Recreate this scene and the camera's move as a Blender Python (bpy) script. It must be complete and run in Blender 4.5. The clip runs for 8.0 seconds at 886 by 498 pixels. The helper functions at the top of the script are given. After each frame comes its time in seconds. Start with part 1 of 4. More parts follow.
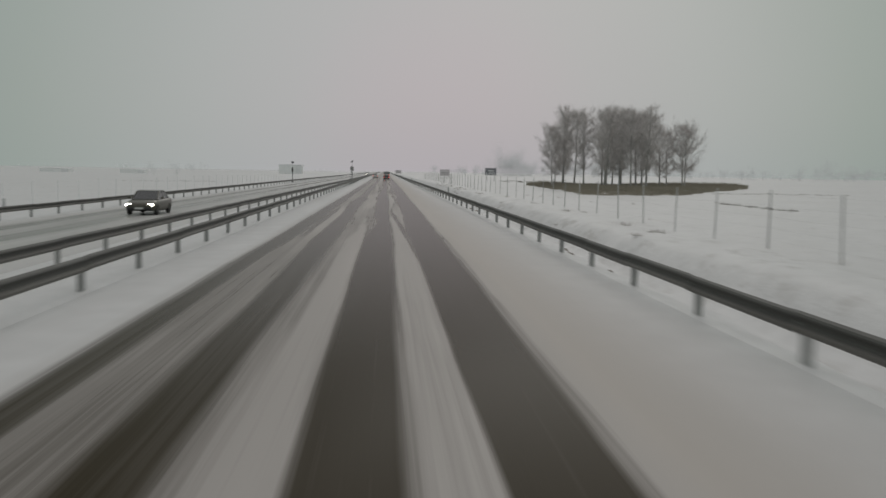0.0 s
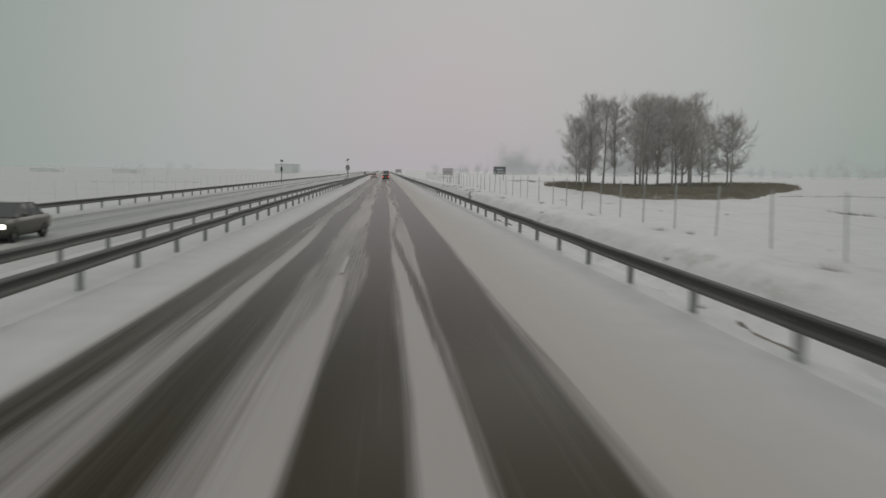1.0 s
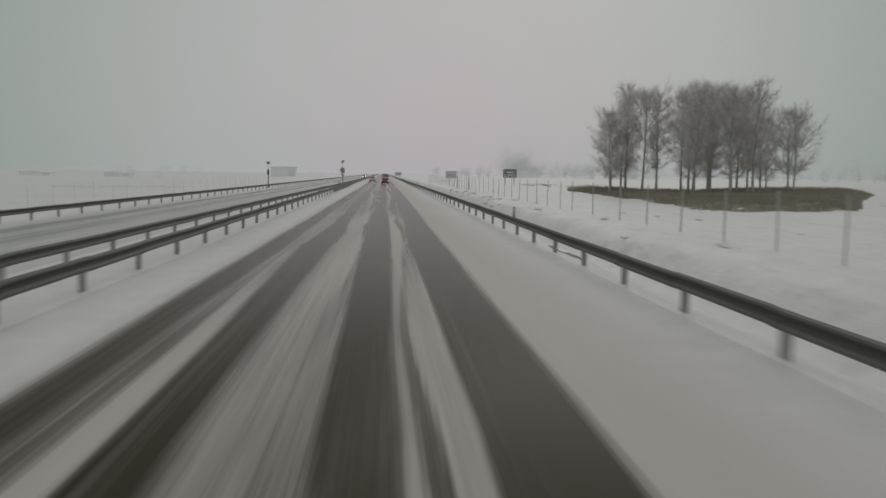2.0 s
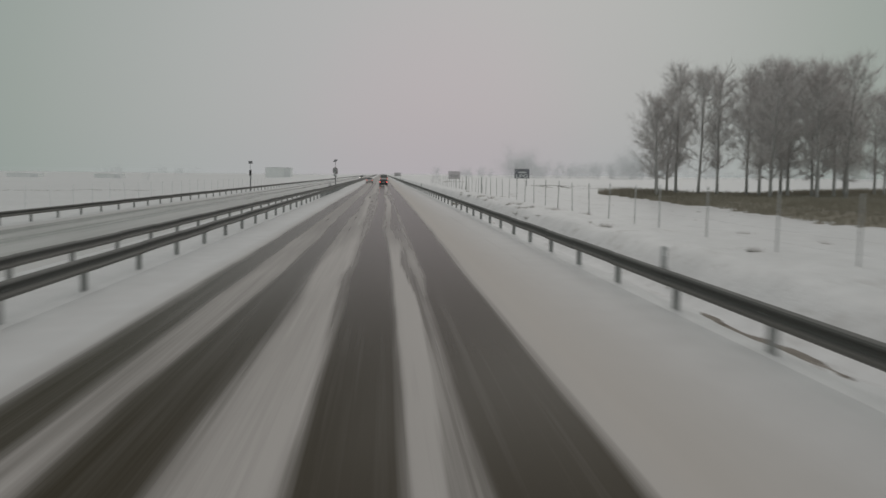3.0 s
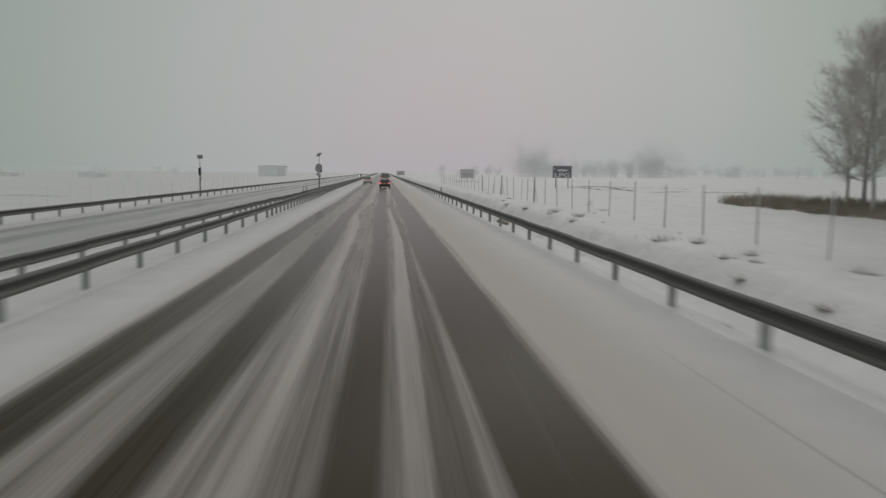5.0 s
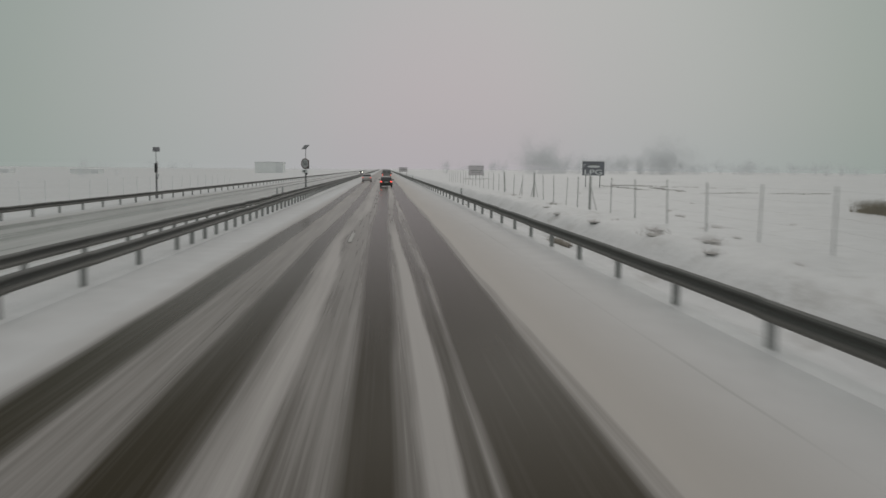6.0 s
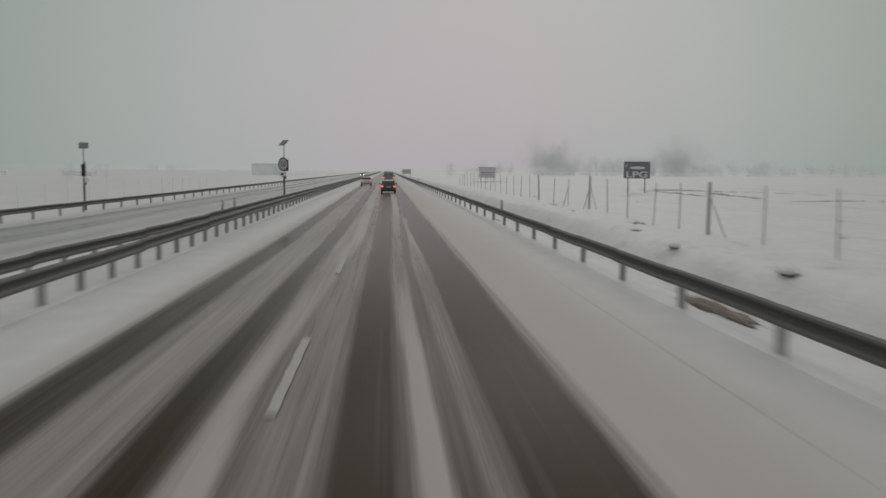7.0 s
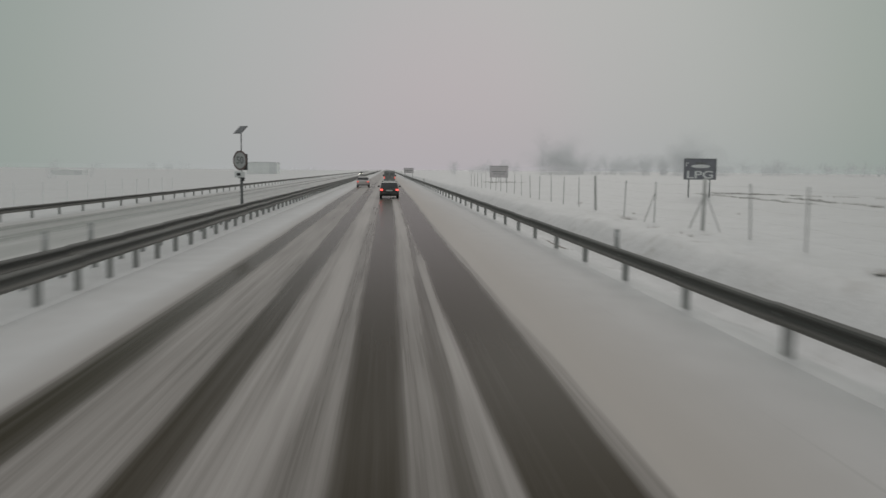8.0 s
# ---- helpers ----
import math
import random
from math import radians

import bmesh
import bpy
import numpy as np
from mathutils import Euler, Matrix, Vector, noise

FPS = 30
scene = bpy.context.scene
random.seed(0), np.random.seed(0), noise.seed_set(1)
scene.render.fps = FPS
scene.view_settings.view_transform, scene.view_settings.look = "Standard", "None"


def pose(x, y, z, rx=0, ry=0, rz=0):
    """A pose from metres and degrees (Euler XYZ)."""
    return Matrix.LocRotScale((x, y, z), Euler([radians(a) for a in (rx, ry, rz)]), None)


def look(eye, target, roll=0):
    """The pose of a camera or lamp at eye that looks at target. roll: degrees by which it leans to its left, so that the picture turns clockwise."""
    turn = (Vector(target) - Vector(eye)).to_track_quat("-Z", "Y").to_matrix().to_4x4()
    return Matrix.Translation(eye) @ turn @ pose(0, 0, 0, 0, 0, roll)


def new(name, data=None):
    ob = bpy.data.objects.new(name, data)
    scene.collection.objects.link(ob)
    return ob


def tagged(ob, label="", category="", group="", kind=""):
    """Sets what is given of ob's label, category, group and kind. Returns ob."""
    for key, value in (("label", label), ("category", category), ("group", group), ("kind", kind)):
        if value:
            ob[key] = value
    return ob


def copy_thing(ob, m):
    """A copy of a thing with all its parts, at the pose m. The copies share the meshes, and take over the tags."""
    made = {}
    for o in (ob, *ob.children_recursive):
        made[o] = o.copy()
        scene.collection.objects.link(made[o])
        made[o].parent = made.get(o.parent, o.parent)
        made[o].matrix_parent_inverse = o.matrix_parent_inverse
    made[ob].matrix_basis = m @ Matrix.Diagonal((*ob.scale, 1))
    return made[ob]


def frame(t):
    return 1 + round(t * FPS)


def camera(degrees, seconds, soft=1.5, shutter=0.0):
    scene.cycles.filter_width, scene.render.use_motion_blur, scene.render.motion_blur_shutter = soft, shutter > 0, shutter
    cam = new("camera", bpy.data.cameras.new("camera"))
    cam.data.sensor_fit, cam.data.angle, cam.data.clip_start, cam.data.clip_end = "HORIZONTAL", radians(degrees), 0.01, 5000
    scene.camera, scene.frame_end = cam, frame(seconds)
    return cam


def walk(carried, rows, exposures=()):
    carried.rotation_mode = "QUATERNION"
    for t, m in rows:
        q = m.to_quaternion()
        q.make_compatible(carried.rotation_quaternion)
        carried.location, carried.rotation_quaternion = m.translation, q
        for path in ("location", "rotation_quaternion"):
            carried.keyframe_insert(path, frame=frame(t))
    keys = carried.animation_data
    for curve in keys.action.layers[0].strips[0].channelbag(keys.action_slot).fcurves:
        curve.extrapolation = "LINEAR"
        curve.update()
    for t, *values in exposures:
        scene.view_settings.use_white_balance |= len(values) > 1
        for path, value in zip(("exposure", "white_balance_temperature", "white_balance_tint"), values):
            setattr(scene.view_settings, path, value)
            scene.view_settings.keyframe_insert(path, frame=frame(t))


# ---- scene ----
# ---------------------------------------------------------------- camera
LENS = 55.0
PATH = [
    (0.0, pose(-0.153, 4.845, 2.524, 84.816, 0, -3.991) @ pose(0, 0, 0, 0, 0, 1.026)),
    (0.5, pose(-0.126, 14.826, 2.524, 84.865, 0, -4.020) @ pose(0, 0, 0, 0, 0, 0.998)),
    (1.0, pose(-0.102, 24.732, 2.524, 84.744, 0, -4.011) @ pose(0, 0, 0, 0, 0, 0.844)),
    (1.5, pose(-0.079, 34.593, 2.524, 84.886, 0, -4.031) @ pose(0, 0, 0, 0, 0, 0.824)),
    (3.0, pose(-0.022, 64.142, 2.524, 84.966, 0, -4.139) @ pose(0, 0, 0, 0, 0, 0.628)),
    (3.5, pose(-0.006, 74.038, 2.524, 84.987, 0, -4.154) @ pose(0, 0, 0, 0, 0, 0.508)),
    (4.0, pose(0.008, 83.975, 2.524, 84.878, 0, -4.104) @ pose(0, 0, 0, 0, 0, 0.483)),
    (4.5, pose(0.020, 93.958, 2.524, 84.902, 0, -4.086) @ pose(0, 0, 0, 0, 0, 0.510)),
    (6.0, pose(0.045, 124.163, 2.524, 84.619, 0, -3.972) @ pose(0, 0, 0, 0, 0, 0.568)),
    (6.5, pose(0.051, 134.290, 2.524, 84.541, 0, -3.902) @ pose(0, 0, 0, 0, 0, 0.525)),
    (7.0, pose(0.054, 144.421, 2.524, 84.740, 0, -3.841) @ pose(0, 0, 0, 0, 0, 0.488)),
    (7.5, pose(0.055, 154.537, 2.524, 84.650, 0, -3.811) @ pose(0, 0, 0, 0, 0, 0.477)),
    (8.0, pose(0.055, 164.611, 2.524, 84.664, 0, -3.816) @ pose(0, 0, 0, 0, 0, 0.541)),
]
cam = camera(LENS, 8.0, soft=1.55, shutter=0.6)
walk(cam, PATH, exposures=[(0.0, 0.0), (8.0, 0.0)])

# ---------------------------------------------------------------- world, sun
SUN_UP, SUN_TURN = 32.0, 12.0      # veiled sun ahead, a little to the right
world = bpy.data.worlds.new("overcast_sky")
scene.world = world
world.use_nodes = True
wt = world.node_tree
wt.nodes.clear()


def wnode(kind, **inputs):
    n = wt.nodes.new(kind)
    for k, v in inputs.items():
        n.inputs[k].default_value = v
    return n


w_out = wnode("ShaderNodeOutputWorld")
w_bg = wnode("ShaderNodeBackground", Strength=1.0)
w_sky = wnode("ShaderNodeTexSky")
w_sky.sky_type = "NISHITA"
w_sky.sun_disc = False
w_sky.sun_elevation = radians(SUN_UP)
w_sky.sun_rotation = radians(SUN_TURN)
w_sky.dust_density = 6.0
w_gain = wnode("ShaderNodeVectorMath")
w_gain.operation = "SCALE"
w_gain.inputs["Scale"].default_value = 0.05
w_co = wnode("ShaderNodeTexCoord")
w_dot = wnode("ShaderNodeVectorMath")
w_dot.operation = "DOT_PRODUCT"
AHEAD = (math.sin(radians(4)), math.cos(radians(4)), 0.04)
w_dot.inputs[1].default_value = AHEAD
w_ramp = wnode("ShaderNodeValToRGB")
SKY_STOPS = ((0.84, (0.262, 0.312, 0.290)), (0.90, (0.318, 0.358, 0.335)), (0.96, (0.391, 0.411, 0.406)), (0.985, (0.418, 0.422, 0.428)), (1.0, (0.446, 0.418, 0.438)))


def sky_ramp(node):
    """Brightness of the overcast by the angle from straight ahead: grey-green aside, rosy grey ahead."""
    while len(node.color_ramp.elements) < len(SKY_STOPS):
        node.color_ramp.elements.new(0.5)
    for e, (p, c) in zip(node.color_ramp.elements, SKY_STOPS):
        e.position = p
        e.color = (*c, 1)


sky_ramp(w_ramp)
w_noise = wnode("ShaderNodeTexNoise", Scale=2.2, Detail=4.0, Roughness=0.5)
w_mot = wnode("ShaderNodeMapRange")
w_mot.inputs["To Min"].default_value = 0.965
w_mot.inputs["To Max"].default_value = 1.035
w_mul = wnode("ShaderNodeVectorMath")
w_mul.operation = "SCALE"
w_mix = wnode("ShaderNodeMix")
w_mix.data_type = "RGBA"
w_mix.inputs[0].default_value = 0.96
wt.links.new(w_co.outputs["Generated"], w_dot.inputs[0])
wt.links.new(w_dot.outputs["Value"], w_ramp.inputs[0])
wt.links.new(w_co.outputs["Generated"], w_noise.inputs["Vector"])
wt.links.new(w_noise.outputs[0], w_mot.inputs["Value"])
w_sep = wnode("ShaderNodeSeparateXYZ")
w_up = wnode("ShaderNodeMapRange")
w_up.interpolation_type = "SMOOTHSTEP"
w_up.inputs["From Min"].default_value = 0.18
w_up.inputs["From Max"].default_value = 0.95
w_up.inputs["To Min"].default_value = 0.0
w_up.inputs["To Max"].default_value = 1.0
w_zen = wnode("ShaderNodeMix")
w_zen.data_type = "RGBA"
w_zen.inputs[7].default_value = (0.655, 0.645, 0.645, 1)
wt.links.new(w_co.outputs["Generated"], w_sep.inputs[0])
wt.links.new(w_sep.outputs[2], w_up.inputs["Value"])
wt.links.new(w_up.outputs[0], w_zen.inputs[0])
wt.links.new(w_ramp.outputs[0], w_zen.inputs[6])
wt.links.new(w_zen.outputs[2], w_mul.inputs[0])
wt.links.new(w_mot.outputs[0], w_mul.inputs["Scale"])
wt.links.new(w_sky.outputs[0], w_gain.inputs[0])
wt.links.new(w_gain.outputs[0], w_mix.inputs[6])
wt.links.new(w_mul.outputs[0], w_mix.inputs[7])
wt.links.new(w_mix.outputs[2], w_bg.inputs[0])
wt.links.new(w_bg.outputs[0], w_out.inputs[0])

sun_data = bpy.data.lights.new("sun", "SUN")
sun_data.energy = 0.35
sun_data.angle = radians(40)
sun_data.color = (1.0, 0.97, 0.93)
sun = new("sun", sun_data)
sun.matrix_world = look((math.sin(radians(SUN_TURN)) * 60, math.cos(radians(SUN_TURN)) * 60, math.tan(radians(SUN_UP)) * 60), (0, 0, 0))


# ---------------------------------------------------------------- materials
class Mat:
    """A node material with short ways to add nodes."""

    def __init__(self, name):
        self.m = bpy.data.materials.new(name)
        self.m.use_nodes = True
        self.t = self.m.node_tree
        self.b = self.t.nodes["Principled BSDF"]
        self.co = self.t.nodes.new("ShaderNodeTexCoord")

    def link(self, a, b):
        self.t.links.new(a, b)

    def noise(self, scale, detail=4.0, stretch=(1, 1, 1), rough=0.55, source="Object"):
        mp = self.t.nodes.new("ShaderNodeMapping")
        mp.inputs["Scale"].default_value = stretch
        n = self.t.nodes.new("ShaderNodeTexNoise")
        n.inputs["Scale"].default_value = scale
        n.inputs["Detail"].default_value = detail
        n.inputs["Roughness"].default_value = rough
        self.link(self.co.outputs[source], mp.inputs[0])
        self.link(mp.outputs[0], n.inputs["Vector"])
        return n.outputs[0]

    def math(self, op, a, b=0.0, clamp=False):
        n = self.t.nodes.new("ShaderNodeMath")
        n.operation = op
        n.use_clamp = clamp
        for i, v in enumerate((a, b)):
            if isinstance(v, (int, float)):
                n.inputs[i].default_value = v
            else:
                self.link(v, n.inputs[i])
        return n.outputs[0]

    def ramp(self, fac, stops, ease="LINEAR"):
        n = self.t.nodes.new("ShaderNodeValToRGB")
        r = n.color_ramp
        r.interpolation = ease
        while len(r.elements) < len(stops):
            r.elements.new(0.5)
        for e, (p, c) in zip(r.elements, stops):
            e.position = p
            e.color = (c, c, c, 1) if isinstance(c, (int, float)) else (*c, 1)
        self.link(fac, n.inputs[0])
        return n.outputs[0]

    def mix(self, fac, a, b):
        n = self.t.nodes.new("ShaderNodeMix")
        n.data_type = "RGBA"
        for i, v in ((0, fac), (6, a), (7, b)):
            if isinstance(v, (int, float)):
                n.inputs[i].default_value = v
            elif isinstance(v, tuple):
                n.inputs[i].default_value = (*v, 1)
            else:
                self.link(v, n.inputs[i])
        return n.outputs[2]

    def bump(self, height, strength=0.3, distance=0.02):
        n = self.t.nodes.new("ShaderNodeBump")
        n.inputs["Strength"].default_value = strength
        n.inputs["Distance"].default_value = distance
        self.link(height, n.inputs["Height"])
        self.link(n.outputs[0], self.b.inputs["Normal"])

    def set(self, **kw):
        for k, v in kw.items():
            k = k.replace("_", " ")
            if isinstance(v, tuple):
                v = (*v, 1)
            if isinstance(v, (int, float, tuple)):
                self.b.inputs[k].default_value = v
            else:
                self.link(v, self.b.inputs[k])
        return self


def plain(name, a, b, scale=6.0, rough=0.6, metal=0.0, bump=0.1, stretch=(1, 1, 1), spread=0.0):
    """Two close colours broken up at two scales, with fine relief; spread varies it from piece to piece."""
    m = Mat(name)
    n = m.noise(scale, 5, stretch)
    n2 = m.noise(scale * 7, 3, stretch)
    f = m.math("ADD", m.math("MULTIPLY", n, 0.7), m.math("MULTIPLY", n2, 0.3))
    col = m.mix(m.ramp(f, ((0.35, 0.0), (0.65, 1.0))), a, b)
    if spread:
        info = m.t.nodes.new("ShaderNodeObjectInfo")
        hsv = m.t.nodes.new("ShaderNodeHueSaturation")
        m.link(m.math("ADD", m.math("MULTIPLY", info.outputs["Random"], spread), 1 - spread / 2), hsv.inputs["Value"])
        m.link(col, hsv.inputs["Color"])
        col = hsv.outputs[0]
    m.set(Base_Color=col, Roughness=m.math("ADD", m.math("MULTIPLY", n2, 0.2), rough - 0.1), Metallic=metal)
    if bump:
        m.bump(n2, bump)
    return m.m


def glow(name, colour, strength):
    m = Mat(name)
    m.set(Base_Color=colour, Roughness=0.3, Emission_Color=colour, Emission_Strength=strength)
    return m.m


def snow_colour(m):
    """Fresh snow with faint drift shading and a little windblown dirt."""
    big = m.noise(0.09, 4)
    mid = m.noise(1.1, 4)
    clean = m.mix(m.ramp(mid, ((0.3, 0.0), (0.7, 1.0))), (0.54, 0.538, 0.534), (0.605, 0.603, 0.599))
    return m.mix(m.ramp(big, ((0.42, 0.0), (0.72, 0.35))), clean, (0.49, 0.484, 0.475)), mid


def snow_material():
    m = Mat("field_snow")
    col, mid = snow_colour(m)
    fine = m.noise(9, 4)
    # loose grey patches on the verge between rail and fence: dirt and painted clod shade
    sep = m.t.nodes.new("ShaderNodeSeparateXYZ")
    m.link(m.co.outputs["Object"], sep.inputs[0])
    verge = m.ramp(m.math("DIVIDE", sep.outputs[0], 20.0), ((0.34, 0.0), (0.42, 1.0), (0.62, 0.9), (0.74, 0.15)))
    clump = m.ramp(m.noise(1.15, 5, (1, 0.45, 1), 0.62), ((0.54, 0.0), (0.66, 1.0)))
    broad = m.ramp(m.noise(0.11, 2), ((0.38, 0.15), (0.62, 1.0)))
    mottle = m.math("MULTIPLY", m.math("MULTIPLY", verge, clump), m.math("MULTIPLY", broad, 0.55))
    col = m.mix(mottle, col, (0.34, 0.325, 0.305))
    m.set(Base_Color=col, Roughness=0.42, IOR=1.12)
    m.bump(m.math("ADD", mid, m.math("MULTIPLY", fine, 0.35)), 0.5, 0.12)
    return m.m


def road_material(name, lo, hi, worn, slush):
    """Wet asphalt under slush and packed snow; the mesh carries how much snow covers it."""
    m = Mat(name)
    sep = m.t.nodes.new("ShaderNodeSeparateXYZ")
    m.link(m.co.outputs["Object"], sep.inputs[0])
    f = m.math("DIVIDE", m.math("SUBTRACT", sep.outputs[0], lo), hi - lo)
    held = m.t.nodes.new("ShaderNodeAttribute")
    held.attribute_name = "snow_cover"
    cover = held.outputs["Fac"]
    streak = m.math("SUBTRACT", m.noise(3.6, 4, (1, 0.02, 1)), 0.5)
    fine = m.math("SUBTRACT", m.noise(17.0, 3, (1, 0.012, 1)), 0.5)
    patch = m.math("SUBTRACT", m.noise(0.9, 5, (1, 0.10, 1)), 0.5)
    thread = m.math("SUBTRACT", m.noise(8.5, 3, (1, 0.008, 1)), 0.5)
    wash = m.math("ADD", m.math("MULTIPLY", streak, 0.85), m.math("MULTIPLY", fine, 0.55))
    wash = m.math("ADD", wash, m.math("MULTIPLY", thread, 0.75))
    wash = m.math("ADD", wash, m.math("MULTIPLY", patch, 0.75))
    capped = m.math("MINIMUM", cover, 1.0)
    bell = m.math("MULTIPLY", m.math("MULTIPLY", capped, m.math("SUBTRACT", 1.12, capped)), 1.7)
    amount = m.math("ADD", cover, m.math("MULTIPLY", wash, m.math("ADD", bell, 0.12)), clamp=True)
    film = m.ramp(amount, ((0.03, 0.0), (0.30, 0.29), (0.55, 0.62), (0.88, 1.0)))
    snow, _ = snow_colour(m)
    mottle = m.noise(45, 3)
    wet = m.mix(mottle, worn, tuple(c * 1.5 for c in worn))
    stain = m.noise(0.5, 5, (1, 0.05, 1))
    packed = m.mix(m.ramp(stain, ((0.35, 0.0), (0.65, 1.0))), slush, tuple(c * 0.86 for c in slush))
    if hi > 4:
        side = m.ramp(f, ((0.09, 1.0), (0.16, 0.0), (0.74, 0.0), (0.97, 1.0)))
        packed = m.mix(m.math("MULTIPLY", side, 0.95), packed, snow)
        tan = m.ramp(f, ((0.0, 0.0), ((2.0 - lo) / (hi - lo), 0.0), ((2.5 - lo) / (hi - lo), 1.0), ((4.2 - lo) / (hi - lo), 0.0)))
        packed = m.mix(m.math("MULTIPLY", m.math("MULTIPLY", tan, stain), 0.65), packed, (0.50, 0.455, 0.405))
    else:
        packed = m.mix(0.3, packed, snow)
    m.set(Base_Color=m.mix(film, wet, packed), IOR=1.055)
    m.set(Roughness=m.math("ADD", m.math("MULTIPLY", film, 0.22), 0.18))
    m.bump(m.math("ADD", film, m.math("MULTIPLY", mottle, 0.1)), 0.12, 0.02)
    return m.m


M_SNOW = snow_material()
M_ROAD = road_material("slushy_asphalt", -5.6, 5.6, (0.0312, 0.0250, 0.0155), (0.420, 0.394, 0.374))
OPP_Z = -0.40
M_ROAD_OPP = road_material("slushy_asphalt_opposite", -19.4, -10.0, (0.145, 0.145, 0.133), (0.49, 0.485, 0.47))
def beam_material():
    """Galvanised steel, darker above and paler on its lower half, with a blotchy border."""
    m = Mat("wet_galvanised_steel")
    sep = m.t.nodes.new("ShaderNodeSeparateXYZ")
    m.link(m.co.outputs["Object"], sep.inputs[0])
    blot = m.noise(3.0, 5, (1, 0.25, 1))
    fine = m.noise(21.0, 3, (1, 0.25, 1))
    height = m.math("ADD", sep.outputs[2], m.math("MULTIPLY", m.math("SUBTRACT", blot, 0.5), 0.10))
    low_mask = m.ramp(m.math("ADD", m.math("MULTIPLY", height, 3.0), 0.5), ((0.20, 1.0), (0.46, 0.0)))
    dark = m.mix(blot, (0.052, 0.052, 0.047), (0.098, 0.098, 0.091))
    pale = m.mix(blot, (0.090, 0.085, 0.076), (0.152, 0.143, 0.130))
    info = m.t.nodes.new("ShaderNodeObjectInfo")
    hsv = m.t.nodes.new("ShaderNodeHueSaturation")
    m.link(m.math("ADD", m.math("MULTIPLY", info.outputs["Random"], 0.25), 0.875), hsv.inputs["Value"])
    m.link(m.mix(low_mask, dark, pale), hsv.inputs["Color"])
    m.set(Base_Color=hsv.outputs[0], Roughness=m.math("ADD", m.math("MULTIPLY", fine, 0.2), 0.5), Metallic=0.1, Specular_IOR_Level=0.3)
    m.bump(fine, 0.15)
    return m.m


M_STEEL = beam_material()
M_POST = plain("slush_caked_post", (0.25, 0.25, 0.243), (0.38, 0.38, 0.37), 8.0, 0.8, 0.0, 0.1, (1, 1, 0.3), 0.2)
# bark and twig colours lightened to stand for haze over the grove
M_BARK = plain("haze_lightened_birch_bark", (0.33, 0.32, 0.31), (0.56, 0.545, 0.535), 4.0, 0.9, 0.0, 0.4, (1, 1, 2.5), 0.3)
M_TWIG = plain("haze_lightened_bare_twigs", (0.56, 0.525, 0.515), (0.72, 0.685, 0.675), 2.0, 0.9, 0.0, 0.0)
# near-white wood for distant things: the haze is put into the colour
M_HAZEWOOD = plain("haze_pale_wood", (0.70, 0.71, 0.72), (0.84, 0.84, 0.85), 2.0, 0.95, 0.0, 0.0)
M_STRAW = plain("withered_grass", (0.25, 0.225, 0.18), (0.38, 0.35, 0.29), 0.35, 0.95, 0.0, 0.0)
M_EARTH = plain("grassy_earth", (0.17, 0.152, 0.118), (0.28, 0.255, 0.205), 0.5, 0.95, 0.0, 0.5)
M_SOIL = plain("bare_damp_soil", (0.125, 0.108, 0.088), (0.225, 0.20, 0.17), 2.5, 0.95, 0.0, 0.5)
M_WEED = plain("grey_dead_weeds", (0.22, 0.205, 0.185), (0.33, 0.31, 0.285), 1.5, 0.95, 0.0, 0.0)
# timber lifted towards the snow tone, as haze fades the posts
M_FENCE = plain("haze_pale_timber", (0.42, 0.415, 0.41), (0.54, 0.535, 0.53), 7.0, 0.9, 0.0, 0.3, (1, 1, 0.15), 0.35)
M_STOUT = plain("weathered_dark_timber", (0.38, 0.375, 0.365), (0.52, 0.515, 0.505), 7.0, 0.9, 0.0, 0.3, (1, 1, 0.15), 0.2)
M_CLOD = plain("snow_dusted_soil", (0.30, 0.283, 0.262), (0.50, 0.483, 0.462), 6.0, 0.95, 0.0, 0.4)
M_WIRE = plain("fence_wire", (0.30, 0.30, 0.30), (0.45, 0.45, 0.45), 9.0, 0.5, 0.6, 0.0)
# navy raised to a greyer tone for the haze before the sign
M_SIGNBLUE = plain("haze_lifted_navy_sign", (0.155, 0.155, 0.178), (0.222, 0.222, 0.248), 2.0, 0.5, 0.0, 0.03)
M_WHITE = plain("white_sheeting", (0.62, 0.63, 0.63), (0.74, 0.74, 0.74), 5.0, 0.5, 0.0, 0.03)
M_DULLFACE = plain("slush_misted_sheeting", (0.34, 0.34, 0.34), (0.47, 0.47, 0.47), 5.0, 0.6, 0.0, 0.03)
M_SIGNRED = plain("dark_red_sheeting", (0.10, 0.07, 0.066), (0.16, 0.11, 0.105), 5.0, 0.5, 0.0, 0.03)
M_BLACK = plain("black_plastic", (0.018, 0.018, 0.019), (0.035, 0.035, 0.036), 9.0, 0.55, 0.0, 0.05)
M_POLE = plain("painted_pole", (0.13, 0.135, 0.135), (0.22, 0.22, 0.22), 9.0, 0.5, 0.4, 0.05)
M_SOLAR = plain("solar_cells", (0.11, 0.112, 0.12), (0.19, 0.192, 0.20), 12.0, 0.45, 0.0, 0.0)
# board colour paled in place of haze at its distance
M_BOARDBACK = plain("haze_paled_billboard", (0.56, 0.51, 0.53), (0.68, 0.64, 0.655), 1.2, 0.7, 0.0, 0.05)
M_RUBBER = plain("tyre_rubber", (0.02, 0.02, 0.02), (0.05, 0.048, 0.045), 20.0, 0.85, 0.0, 0.2)
M_RIM = plain("alloy_rim", (0.25, 0.25, 0.25), (0.42, 0.42, 0.42), 12.0, 0.4, 0.8, 0.05)
